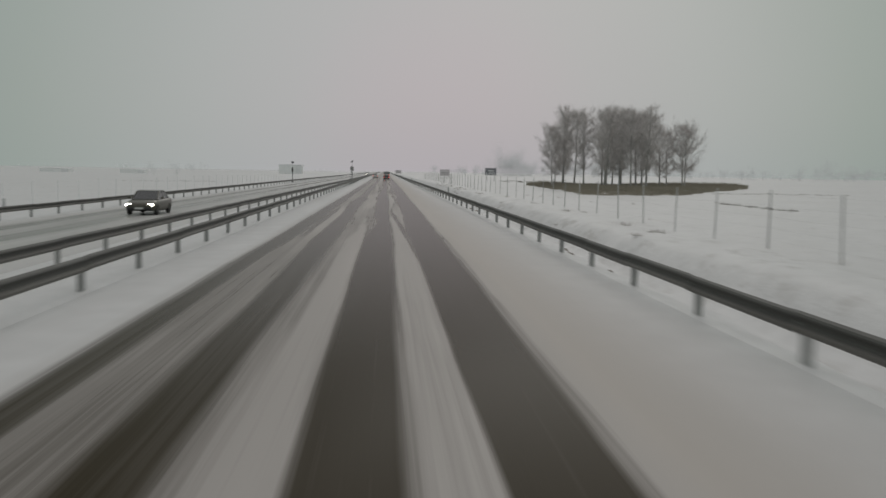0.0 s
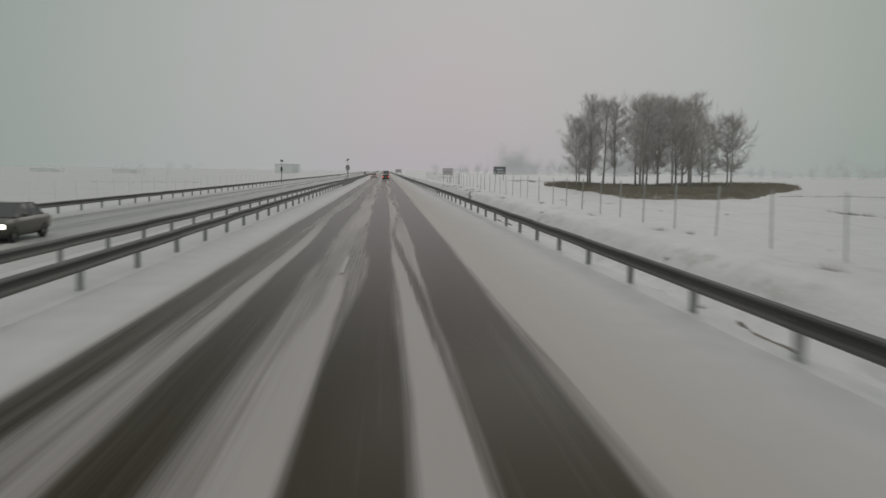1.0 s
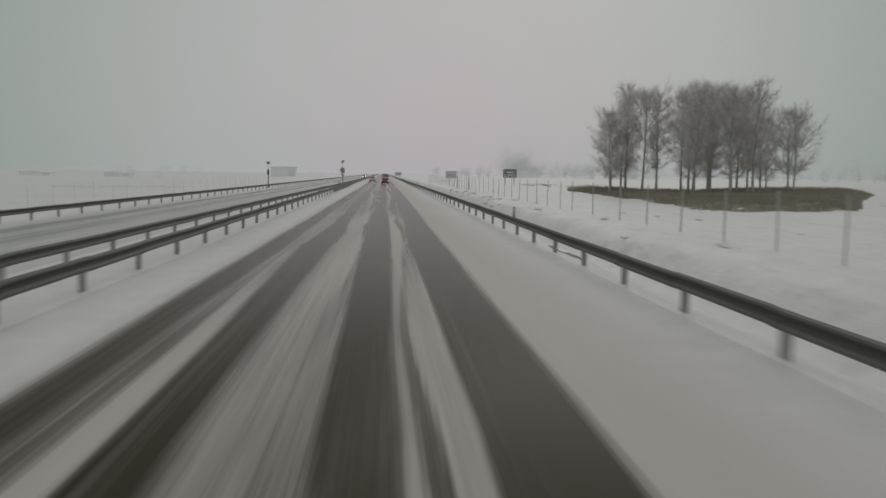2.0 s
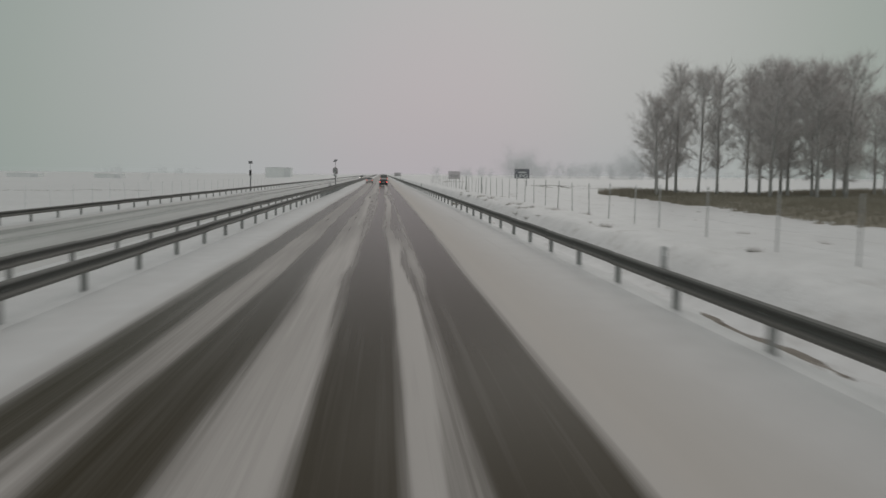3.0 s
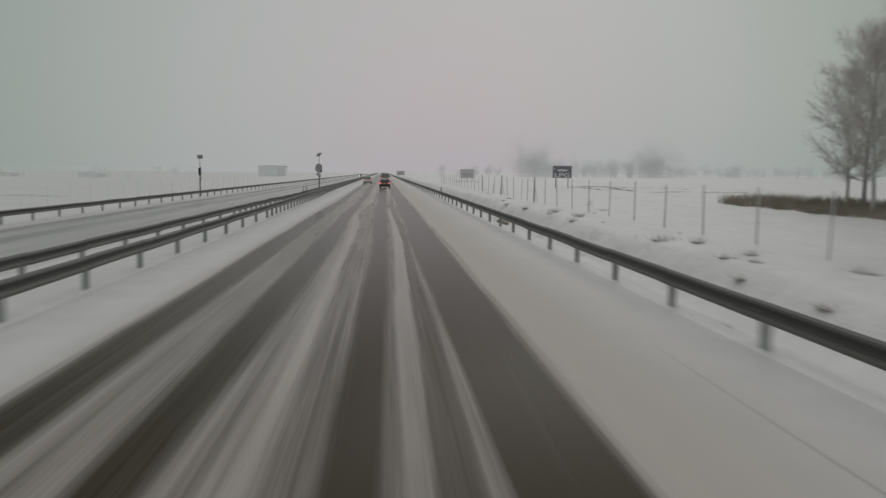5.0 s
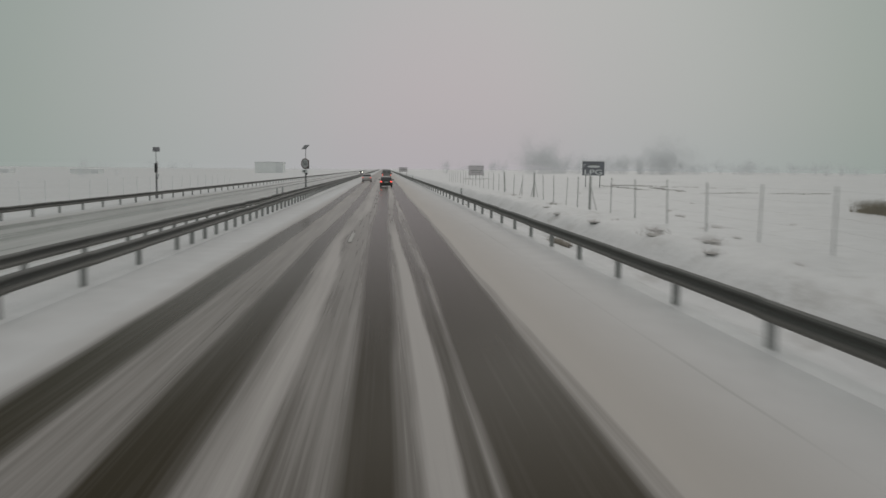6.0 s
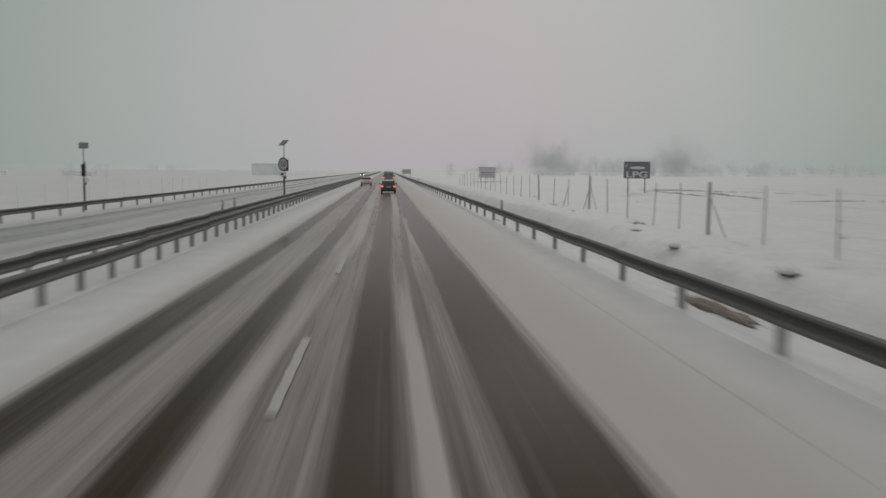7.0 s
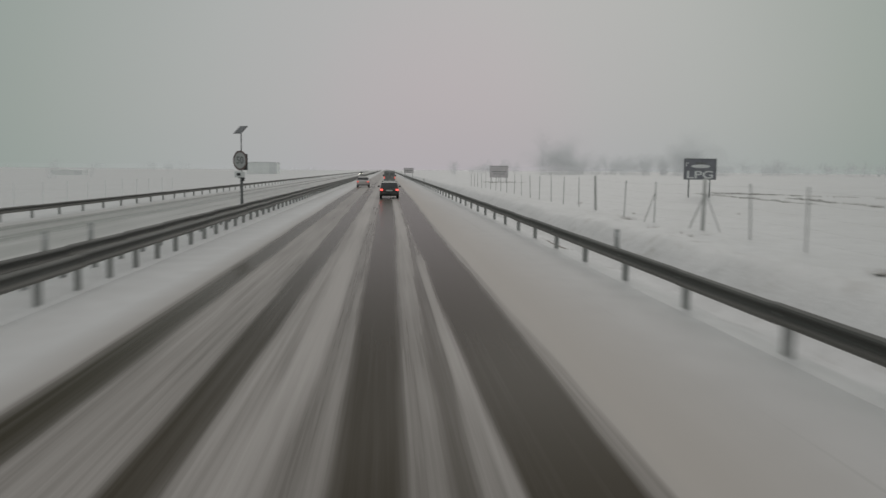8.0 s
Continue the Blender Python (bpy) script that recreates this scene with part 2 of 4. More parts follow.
M_GLASS = plain("tinted_car_glass", (0.02, 0.022, 0.024), (0.04, 0.042, 0.045), 6.0, 0.12, 0.0, 0.0)
# greyer glass for the distant van, with haze mixed into its tone
M_HAZYGLASS = plain("haze_greyed_glass", (0.13, 0.132, 0.135), (0.24, 0.24, 0.24), 3.0, 0.35, 0.0, 0.0)
M_CHROME = plain("grey_trim", (0.30, 0.30, 0.30), (0.45, 0.45, 0.45), 12.0, 0.35, 0.7, 0.0)
# black paint lightened a little to hold the haze ahead
M_CARBLACK = plain("haze_greyed_black_paint", (0.035, 0.035, 0.036), (0.085, 0.082, 0.078), 2.5, 0.35, 0.1, 0.02)
M_CARPALE = plain("slush_stained_silver_paint", (0.44, 0.39, 0.385), (0.58, 0.54, 0.535), 2.0, 0.45, 0.0, 0.02)
M_CAROLIVE = plain("dark_olive_paint", (0.052, 0.048, 0.036), (0.098, 0.091, 0.070), 2.5, 0.35, 0.1, 0.02)
# far van's body kept grey, since haze is carried by the colour
M_TANK = plain("haze_greyed_van_body", (0.22, 0.218, 0.218), (0.34, 0.335, 0.335), 1.2, 0.65, 0.1, 0.05)
M_CHASSIS = plain("slush_caked_chassis", (0.22, 0.218, 0.215), (0.36, 0.355, 0.35), 3.0, 0.8, 0.1, 0.1)
M_TAIL = glow("lit_tail_lamp", (1.0, 0.10, 0.08), 2.0)
M_BRAKE = glow("lit_brake_lamp", (1.0, 0.12, 0.08), 0.8)
M_HEAD = glow("lit_headlamp", (1.0, 0.98, 0.86), 9.0)
M_PLATE = plain("number_plate", (0.55, 0.55, 0.53), (0.68, 0.68, 0.66), 10.0, 0.5, 0.0, 0.0)
# wall, snowy roof and cladding colours all raised to imitate distant haze
M_WALL = plain("haze_pale_render", (0.84, 0.845, 0.84), (0.90, 0.90, 0.895), 0.4, 0.9, 0.0, 0.1)
M_ROOF = plain("snowy_roof", (0.78, 0.78, 0.78), (0.88, 0.88, 0.88), 0.5, 0.9, 0.0, 0.1)
M_PANE = plain("haze_pale_cladding", (0.74, 0.74, 0.745), (0.82, 0.82, 0.825), 0.5, 0.3, 0.0, 0.0)
M_PAINT = plain("road_paint", (0.29, 0.28, 0.262), (0.39, 0.377, 0.357), 4.0, 0.7, 0.0, 0.1)


# ---------------------------------------------------------------- mesh helpers
def as_mesh(name, bm, material, smooth=False):
    me = bpy.data.meshes.new(name)
    bm.normal_update()
    bm.to_mesh(me)
    bm.free()
    for mt in material if isinstance(material, (list, tuple)) else (material,):
        me.materials.append(mt)
    if smooth:
        for p in me.polygons:
            p.use_smooth = True
    return me


def part(name, data, material, parent, label="", at=None, smooth=False):
    """One mesh object under a thing or a part; data is a bmesh or a mesh to share."""
    me = as_mesh(name, data, material, smooth) if isinstance(data, bmesh.types.BMesh) else data
    ob = new(name, me)
    ob.parent = parent
    if at is not None:
        ob.matrix_basis = at
    return tagged(ob, label) if label else ob


def thing(name, label, category, at=None, group="", kind="", data=None):
    ob = new(name, data)
    if at is not None:
        ob.matrix_basis = at
    return tagged(ob, label, category, group, kind)


def raw_mesh(name, verts, faces, material, smooth=False):
    me = bpy.data.meshes.new(name)
    me.from_pydata(verts, [], faces)
    me.materials.append(material)
    if smooth:
        me.polygons.foreach_set("use_smooth", [True] * len(me.polygons))
    me.update()
    return me


def add_box(bm, centre, size, bevel=0.0, turn=None):
    m = Matrix.LocRotScale(centre, turn, size)
    out = bmesh.ops.create_cube(bm, size=1.0, matrix=m)
    if bevel:
        edges = {e for v in out["verts"] for e in v.link_edges}
        bmesh.ops.bevel(bm, geom=list(edges), offset=bevel, segments=1, affect="EDGES")
    return bm


def box(centre, size, bevel=0.0, turn=None):
    return add_box(bmesh.new(), centre, size, bevel, turn)


def add_tube(bm, a, b, r0, r1=None, sides=10):
    a, b = Vector(a), Vector(b)
    d = b - a
    m = Matrix.Translation((a + b) / 2) @ d.to_track_quat("Z", "Y").to_matrix().to_4x4()
    bmesh.ops.create_cone(bm, cap_ends=True, segments=sides, radius1=r0, radius2=r0 if r1 is None else r1, depth=d.length, matrix=m)
    return bm


def tube(a, b, r0, r1=None, sides=10):
    return add_tube(bmesh.new(), a, b, r0, r1, sides)


def loft(rings, closed=True):
    """Skin a list of rings with equal counts; the end rings are capped."""
    bm = bmesh.new()
    vs = [[bm.verts.new(p) for p in ring] for ring in rings]
    n = len(rings[0])
    for a, b in zip(vs, vs[1:]):
        for i in range(n if closed else n - 1):
            bm.faces.new((a[i], a[(i + 1) % n], b[(i + 1) % n], b[i]))
    if closed:
        bm.faces.new(list(reversed(vs[0])))
        bm.faces.new(vs[-1])
    bmesh.ops.recalc_face_normals(bm, faces=bm.faces)
    return bm


def prisms(a, b, r0, r1, sides=3):
    """Tapered sticks from arrays of ends and radii, as vertex and face arrays."""
    a, b = np.asarray(a, float), np.asarray(b, float)
    n = len(a)
    d = b - a
    d /= np.linalg.norm(d, axis=1, keepdims=True) + 1e-9
    ref = np.where(np.abs(d[:, 2:3]) > 0.9, [[1.0, 0, 0]], [[0, 0, 1.0]])
    u = np.cross(d, ref)
    u /= np.linalg.norm(u, axis=1, keepdims=True) + 1e-9
    w = np.cross(d, u)
    rings = []
    for end, r in ((a, np.broadcast_to(r0, n)), (b, np.broadcast_to(r1, n))):
        for k in range(sides):
            c, s = math.cos(2 * math.pi * k / sides), math.sin(2 * math.pi * k / sides)
            rings.append(end + (u * c + w * s) * r[:, None])
    verts = np.stack(rings, 1).reshape(-1, 3)
    base = np.arange(n)[:, None] * 2 * sides
    faces = [base + np.array([[k, (k + 1) % sides, sides + (k + 1) % sides, sides + k]]) for k in range(sides)]
    return verts, np.stack(faces, 1).reshape(-1, 4)


# ---------------------------------------------------------------- ground and roads
def smooth01(t):
    t = max(0.0, min(1.0, t))
    return t * t * (3 - 2 * t)


def inside(poly, x, y):
    hit = False
    for (x0, y0), (x1, y1) in zip(poly, poly[1:] + poly[:1]):
        if (y0 > y) != (y1 > y) and x < (x1 - x0) * (y - y0) / (y1 - y0) + x0:
            hit = not hit
    return hit


# outline of the low grassy rise that carries the grove
BED = [(27.6, 173.5), (28.3, 162), (26.7, 150), (26.3, 140), (25.8, 130), (24.6, 119), (24.2, 112), (24.0, 106.5), (25.6, 103.6), (30, 103.4), (36, 106.5), (49, 129), (64, 152), (70, 166),
       (57, 166), (46, 161), (39, 157), (35, 158), (34, 167), (31, 176)]


def rise(x, y):
    """Height of the rise above the field: it climbs over a few metres from its outline."""
    if not (23 < x < 71 and 102 < y < 177) or not inside(BED, x, y):
        return 0.0
    near = 99.0
    for (x0, y0), (x1, y1) in zip(BED, BED[1:] + BED[:1]):
        dx, dy = x1 - x0, y1 - y0
        u = max(0.0, min(1.0, ((x - x0) * dx + (y - y0) * dy) / (dx * dx + dy * dy)))
        near = min(near, math.hypot(x - x0 - u * dx, y - y0 - u * dy))
    return 0.40 * smooth01(near / 4.0)


def ditch(x):
    """Depth of the roadside ditch below the verge."""
    return float(np.interp(x, [5.72, 6.2, 7.0, 8.5, 9.0, 10.3, 10.8], [0.0, 0.25, 0.64, 1.16, 1.20, 0.12, 0.0]))


def ground_z(x, y):
    """The lie of the land: flat carriageways, a shallow verge, fields rising on one side and falling on the other."""
    if -19.6 < x < 5.7:
        if -5.9 < x < 5.2:
            return -0.10
        if -19.0 < x < -10.4:
            return OPP_Z - 0.10
        base = 0.03 if x > 0 else 0.03 + OPP_Z * smooth01((-6.4 - x) / 3.8)
        if x < -5.9:
            # ploughed snow heaped against the median rail
            base += float(np.interp(y, [186, 206, 240], [0.0, 0.14, 0.20])) * smooth01((x + 7.6) / 1.2)
    elif x >= 5.7:
        base = 0.03 - ditch(x) - 0.02 * smooth01((x - 6) / 3) + 0.10 * smooth01((x - 13) / 14) + 0.25 * smooth01((x - 28) / 40)
    else:
        base = OPP_Z + 0.02 - 0.35 * smooth01((-20 - x) / 3) - 2.3 * smooth01((-45 - x) / 120)
    if x > 6.5 or x < -20.4:
        far = 1.0 if abs(x) < 90 else 1.6
        lump = noise.noise((x * 0.35, y * 0.22, 1.7)) * 0.14 + noise.noise((x * 1.1, y * 0.8, 4.2)) * 0.07
        if 6.9 < x < 13.2:
            base += 0.26 * max(0.0, noise.noise((x * 0.9, y * 0.42, 12.6)) + 0.25 * noise.noise((x * 2.1, y * 1.1, 2.2))) * smooth01((x - 6.9) / 1.2) * smooth01((13.2 - x) / 1.0)
        base += lump * far * smooth01((abs(x + 7) - 13.5) / 3)
        base += 0.9 * noise.noise((x * 0.006, y * 0.006, 9.1)) * smooth01((abs(x) - 70) / 150)
    return base + rise(x, y)


def build_ground():
    xs = [-3200, -2200, -1500, -1000, -700, -480, -330, -240, -180, -140, -110, -90, -75, -62, -52, -44, -38, -33, -29, -26.5, -24.5, -23, -22, -21, -20.2, -19.7,
          -19.3, -18.85, -10.55, -10.2, -9.6, -9.0, -8.4, -7.8, -7.2, -6.6, -6.25, -6.05, -5.8, 5.05, 5.4, 5.8]
    xs += [6.2 + 0.45 * i for i in range(34)] + [22.5 + 1.5 * i for i in range(26)] + [65, 75, 88, 105, 130, 160, 200, 250, 320, 420, 560, 760, 1050, 1500, 2200, 3200]
    ys = [-120, -60, -30] + [-20 + 1.0 * i for i in range(320)] + [300 + 4 * i for i in range(1, 40)] + [475, 500, 530, 570, 620, 690, 780, 900, 1050, 1250, 1500, 1900, 2500, 3400]
    verts = [(x, y, ground_z(x, y)) for y in ys for x in xs]
    n = len(xs)
    faces = [(j * n + i, j * n + i + 1, (j + 1) * n + i + 1, (j + 1) * n + i) for j in range(len(ys) - 1) for i in range(n - 1)]
    ob = new("ground", raw_mesh("ground", verts, faces, M_SNOW, True))
    return tagged(ob, "flat snow-covered fields under a winter overcast", "ground", "", "structure")


# The wheel tracks wander along the road: stations in y, and at each the edges in x of the
# bare tracks and of the snow bands between them, then how thickly each strip is covered.
STATIONS = [-20, 15, 25, 35, 41, 45, 48.5, 52, 58, 66, 74, 81, 84.5, 88, 94, 104, 134, 144, 154, 165, 175, 200, 230, 270, 330, 420]
EDGES = {
    "outer_left": [-4.27, -4.27, -4.27, -4.23, -4.21, -4.20, -4.21, -4.21, -4.20, -4.18, -4.17, -4.14, -4.13, -4.12, -4.11, -4.11, -4.10, -4.12, -4.09, -3.98, -3.86, -3.95, -4.07, -4.07, -4.07, -4.07],
    "outer_right": [-3.62, -3.70, -3.68, -3.48, -3.47, -3.46, -3.44, -3.43, -3.42, -3.40, -3.38, -3.34, -3.32, -3.32, -3.33, -3.30, -3.24, -3.28, -3.24, -3.25, -3.17, -3.27, -3.32, -3.42, -3.42, -3.42],
    "stripe_left": [-3.01, -3.06, -2.99, -3.10, -3.09, -3.06, -3.00, -2.98, -2.98, -3.08, -3.10, -2.96, -2.90, -2.86, -2.81, -2.79, -2.75, -2.72, -2.69, -2.66, -2.64, -2.51, -2.63, -2.68, -2.68, -2.68],
    "inner_left": [-2.65, -2.70, -2.63, -2.74, -2.73, -2.70, -2.64, -2.62, -2.62, -2.78, -2.84, -2.60, -2.54, -2.50, -2.45, -2.43, -2.39, -2.36, -2.33, -2.24, -2.16, -2.15, -2.27, -2.32, -2.32, -2.32],
    "inner_right": [-1.93, -1.98, -1.96, -1.91, -1.85, -1.92, -1.81, -1.93, -1.94, -1.86, -1.80, -1.76, -1.84, -1.83, -1.78, -1.85, -1.57, -1.71, -1.75, -1.76, -1.62, -1.55, -1.50, -1.62, -1.65, -1.65],
    "ridge_left": [-1.60, -1.66, -1.49, -1.51, -1.27, -1.24, -1.55, -1.75, -1.77, -1.52, -1.65, -1.60, -1.75, -1.75, -1.32, -1.25, -1.34, -1.42, -1.66, -1.64, -1.14, -1.30, -1.50, -1.40, -1.50, -1.50],
    "ridge_right": [-1.00, -0.97, -0.96, -0.93, -0.94, -1.00, -1.06, -1.35, -1.20, -0.88, -0.82, -0.91, -1.04, -0.87, -0.83, -0.97, -1.05, -1.06, -1.43, -1.08, -0.76, -0.80, -0.90, -0.80, -0.80, -0.80],
    "near_left": [-0.92, -0.92, -0.92, -0.90, -0.64, -0.52, -0.54, -0.68, -0.74, -0.75, -0.78, -0.73, -0.77, -0.70, -0.73, -0.56, -0.30, -0.42, -0.44, -0.47, -0.42, -0.42, -0.48, -0.55, -0.58, -0.58],
    "near_right": [0.04, 0.04, 0.08, 0.12, 0.10, 0.13, 0.07, 0.10, 0.07, 0.14, 0.18, 0.21, 0.20, 0.21, 0.14, 0.00, 0.20, 0.21, 0.14, 0.15, 0.22, 0.36, 0.42, 0.35, 0.30, 0.30],
    "crest_left": [0.20, 0.18, 0.15, 0.23, 0.24, 0.21, 0.16, 0.18, 0.14, 0.20, 0.26, 0.26, 0.28, 0.28, 0.22, 0.14, 0.38, 0.41, 0.33, 0.18, 0.25, 0.48, 0.55, 0.50, 0.45, 0.45],
    "crest_right": [0.84, 0.84, 0.84, 0.69, 0.52, 0.47, 0.35, 0.30, 0.21, 0.40, 0.60, 0.68, 0.59, 0.48, 0.62, 0.40, 0.73, 0.68, 0.55, 0.58, 0.61, 0.88, 0.90, 0.90, 0.90, 0.90],
    "rut_right": [0.86, 0.86, 0.86, 0.80, 0.73, 0.67, 0.56, 0.52, 0.33, 0.52, 0.72, 0.77, 0.81, 0.73, 0.80, 0.86, 0.93, 0.99, 0.80, 0.73, 0.86, 0.95, 0.95, 0.97, 0.97, 0.97],
    "verge_left": [0.85, 0.83, 0.83, 0.84, 0.81, 0.81, 0.84, 0.89, 0.87, 0.88, 0.87, 0.91, 1.04, 1.02, 1.07, 1.05, 1.00, 1.09, 1.14, 1.17, 1.09, 1.05, 1.05, 1.08, 1.08, 1.08],
    "verge_right": [1.93, 1.93, 1.98, 2.00, 1.98, 2.01, 2.02, 2.03, 2.04, 2.06, 2.07, 2.05, 2.05, 2.05, 2.10, 2.13, 2.13, 2.13, 2.13, 2.13, 2.13, 2.02, 2.10, 2.15, 2.10, 2.10],
    "fringe_right": [2.09, 2.14, 2.16, 2.22, 2.14, 2.17, 2.18, 2.19, 2.20, 2.22, 2.23, 2.21, 2.21, 2.21, 2.26, 2.29, 2.41, 2.33, 2.38, 2.33, 2.35, 2.20, 2.30, 2.35, 2.30, 2.30],
}
COVERS = {
    "left_lane_middle": [0.45, 0.42, 0.48, 0.62, 0.40, 0.34, 0.34, 0.34, 0.38, 0.50, 0.56, 0.64, 0.72, 0.72, 0.72, 0.55, 0.55, 0.60, 0.64, 0.62, 0.60, 0.60, 0.60, 0.65, 0.65, 0.65],
    "left_lane_stripe": [0.45, 0.42, 0.48, 0.75, 0.90, 0.98, 0.98, 0.98, 0.95, 0.68, 0.56, 0.64, 0.72, 0.72, 0.72, 0.55, 0.55, 0.60, 0.64, 0.62, 0.60, 0.60, 0.60, 0.65, 0.65, 0.65],
    "beside_ridge": [0.60, 0.55, 0.50, 0.58, 0.50, 0.48, 0.50, 0.50, 0.50, 0.67, 0.70, 0.50, 0.50, 0.50, 0.60, 0.52, 0.55, 0.60, 0.60, 0.60, 0.66, 0.60, 0.60, 0.60, 0.60, 0.60],
    "ridge": [0.85, 0.92, 0.95, 0.90, 1.05, 0.80, 0.55, 0.66, 0.62, 0.85, 0.85, 0.82, 0.82, 0.82, 0.80, 0.68, 0.88, 0.88, 0.90, 0.58, 0.85, 0.85, 0.85, 0.85, 0.85, 0.85],
    "right_of_ridge": [0.40, 0.40, 0.35, 0.30, 0.36, 0.42, 0.50, 0.52, 0.52, 0.50, 0.50, 0.30, 0.30, 0.35, 0.40, 0.36, 0.46, 0.46, 0.42, 0.50, 0.45, 0.50, 0.50, 0.50, 0.50, 0.50],
    "beside_crest": [0.40, 0.45, 0.30, 0.40, 0.32, 0.35, 0.40, 0.35, 0.45, 0.40, 0.40, 0.40, 0.40, 0.35, 0.32, 0.28, 0.40, 0.40, 0.30, 0.30, 0.35, 0.40, 0.40, 0.40, 0.40, 0.40],
    "crest": [0.85, 0.80, 0.90, 0.98, 1.05, 1.05, 1.05, 0.75, 0.60, 0.83, 0.85, 1.05, 1.05, 0.95, 0.75, 0.42, 0.97, 0.97, 0.92, 0.40, 0.42, 0.80, 0.80, 0.85, 0.85, 0.85],
    "rut": [0.30, 0.30, 0.20, 0.25, 0.14, 0.14, 0.12, 0.12, 0.35, 0.44, 0.50, 0.25, 0.22, 0.20, 0.45, 0.20, 0.12, 0.12, 0.20, 0.15, 0.18, 0.30, 0.40, 0.40, 0.40, 0.40],
    "beyond_rut": [0.40, 0.30, 0.20, 0.45, 0.50, 0.75, 0.82, 0.85, 0.82, 0.51, 0.40, 0.42, 0.55, 0.62, 0.40, 0.42, 0.50, 0.45, 0.32, 0.38, 0.62, 0.50, 0.50, 0.50, 0.50, 0.50],
    "fringe": [0.60, 0.55, 0.55, 0.50, 0.47, 0.45, 0.45, 0.47, 0.52, 0.59, 0.65, 0.65, 0.65, 0.63, 0.60, 0.60, 0.62, 0.55, 0.55, 0.50, 0.50, 0.60, 0.60, 0.70, 0.70, 0.70],
}
SOFT = [0.24, 0.14, 0.06, 0.10, 0.15, 0.12, 0.07, 0.08, 0.09, 0.06, 0.04, 0.04, 0.06, 0.08, 0.10]


def wander(y, pace, seed):
    """Slow sideways drift of a track edge, about -1 to 1."""
    return np.array([noise.noise((seed * 3.7, v * pace, 2.0)) for v in y])


def tracked_cover(x, y):
    """Snow cover over a grid of x (columns) and y (rows): 0 bare asphalt, 1 and more deep snow."""
    c = COVERS

    def bare(film):
        return [film] * len(STATIONS)

    strips = [[1.3] * len(STATIONS), bare(0.07), c["left_lane_middle"], c["left_lane_stripe"], bare(0.05), c["beside_ridge"], c["ridge"], c["right_of_ridge"], bare(0.02),
              c["beside_crest"], c["crest"], c["rut"], c["beyond_rut"], bare(0.02), c["fringe"], [1.5] * len(STATIONS)]
    level = [np.interp(y, STATIONS, v) for v in strips]
    out = np.repeat(level[0][:, None], len(x), 1)
    for k, name in enumerate(EDGES):
        at = np.interp(y, STATIONS, EDGES[name]) + 0.035 * wander(y, 0.16, k) + 0.02 * wander(y, 0.6, k + 20)
        u = np.clip((x[None, :] - at[:, None]) / (2 * SOFT[k]) + 0.5, 0, 1)
        out += (level[k + 1] - level[k])[:, None] * (u * u * (3 - 2 * u))
    # thin slush smeared lengthwise over the bare tracks
    for k, (lo, hi) in enumerate((("outer_left", "outer_right"), ("inner_left", "inner_right"), ("near_left", "near_right"), ("verge_left", "verge_right"))):
        a, b = np.interp(y, STATIONS, EDGES[lo]), np.interp(y, STATIONS, EDGES[hi])
        for j in range(2):
            at = a + (b - a) * (0.22 + 0.5 * j + 0.16 * wander(y, 0.025, 60 + 5 * k + j))
            thick = 0.05 * np.clip(0.3 + 1.4 * wander(y, 0.035, 90 + 5 * k + j), 0, 1)
            out += thick[:, None] * np.clip(1 - np.abs(x[None, :] - at[:, None]) / 0.09, 0, 1)
    # snow cover raised far ahead, paling the tracks in place of haze
    out = np.maximum(out, np.interp(y, [195, 230, 280, 360], [0.0, 0.16, 0.34, 0.62])[:, None])
    # a faint old tyre line on the hard shoulder
    depth = np.interp(y, [55, 95], [0.25, 0.72])[:, None]
    out -= depth * np.clip(1 - np.abs(x[None, :] - 4.0 - 0.08 * wander(y, 0.03, 50)[:, None]) / 0.22, 0, 1)
    return out


OPPOSITE = [(-19.4, 1.9), (-18.6, 1.7), (-18.1, 0.35), (-17.2, 0.3), (-16.7, 0.6), (-16.0, 0.55), (-15.7, 0.3), (-14.8, 0.3), (-14.2, 0.6), (-13.4, 0.7),
            (-13.0, 0.5), (-12.2, 0.6), (-11.7, 0.9), (-11.1, 1.6), (-10.0, 1.9)]


def opposite_cover(x, y):
    drift = 0.15 * wander(y, 0.05, 5)
    return np.interp(x[None, :] + drift[:, None], [p[0] for p in OPPOSITE], [p[1] for p in OPPOSITE])


def build_road(name, xs, cover_of, material, label, level=0.0):
    """A carriageway sheet whose snow stands a little proud of the worn wheel tracks."""
    x = np.array(xs)
    y = np.array([-120, -60, -25] + [-20 + 1.25 * i for i in range(288)] + [342 + 8 * i for i in range(60)] + [850, 950, 1100, 1400, 2000, 2900], float)
    cover = cover_of(x, y)
    low = np.minimum(cover, 1.0)
    rough = np.array([[noise.noise((a * 1.4, b * 0.5, 3.0)) for a in x] for b in y])
    z = level + 0.004 + (0.018 + 0.008 * rough) * low
    z[:, 0] -= 0.12
    z[:, -1] -= 0.12
    gx, gy = np.meshgrid(x, y)
    n = len(x)
    corner = (np.arange(len(y) - 1)[:, None] * n + np.arange(n - 1)[None, :]).ravel()
    faces = np.stack([corner, corner + 1, corner + n + 1, corner + n], 1)
    me = raw_mesh(name, np.stack([gx.ravel(), gy.ravel(), z.ravel()], 1).tolist(), faces.tolist(), material, True)
    me.attributes.new("snow_cover", "FLOAT", "POINT").data.foreach_set("value", cover.ravel().astype(np.float32))
    return tagged(new(name, me), label, "road", "", "structure")


build_ground()
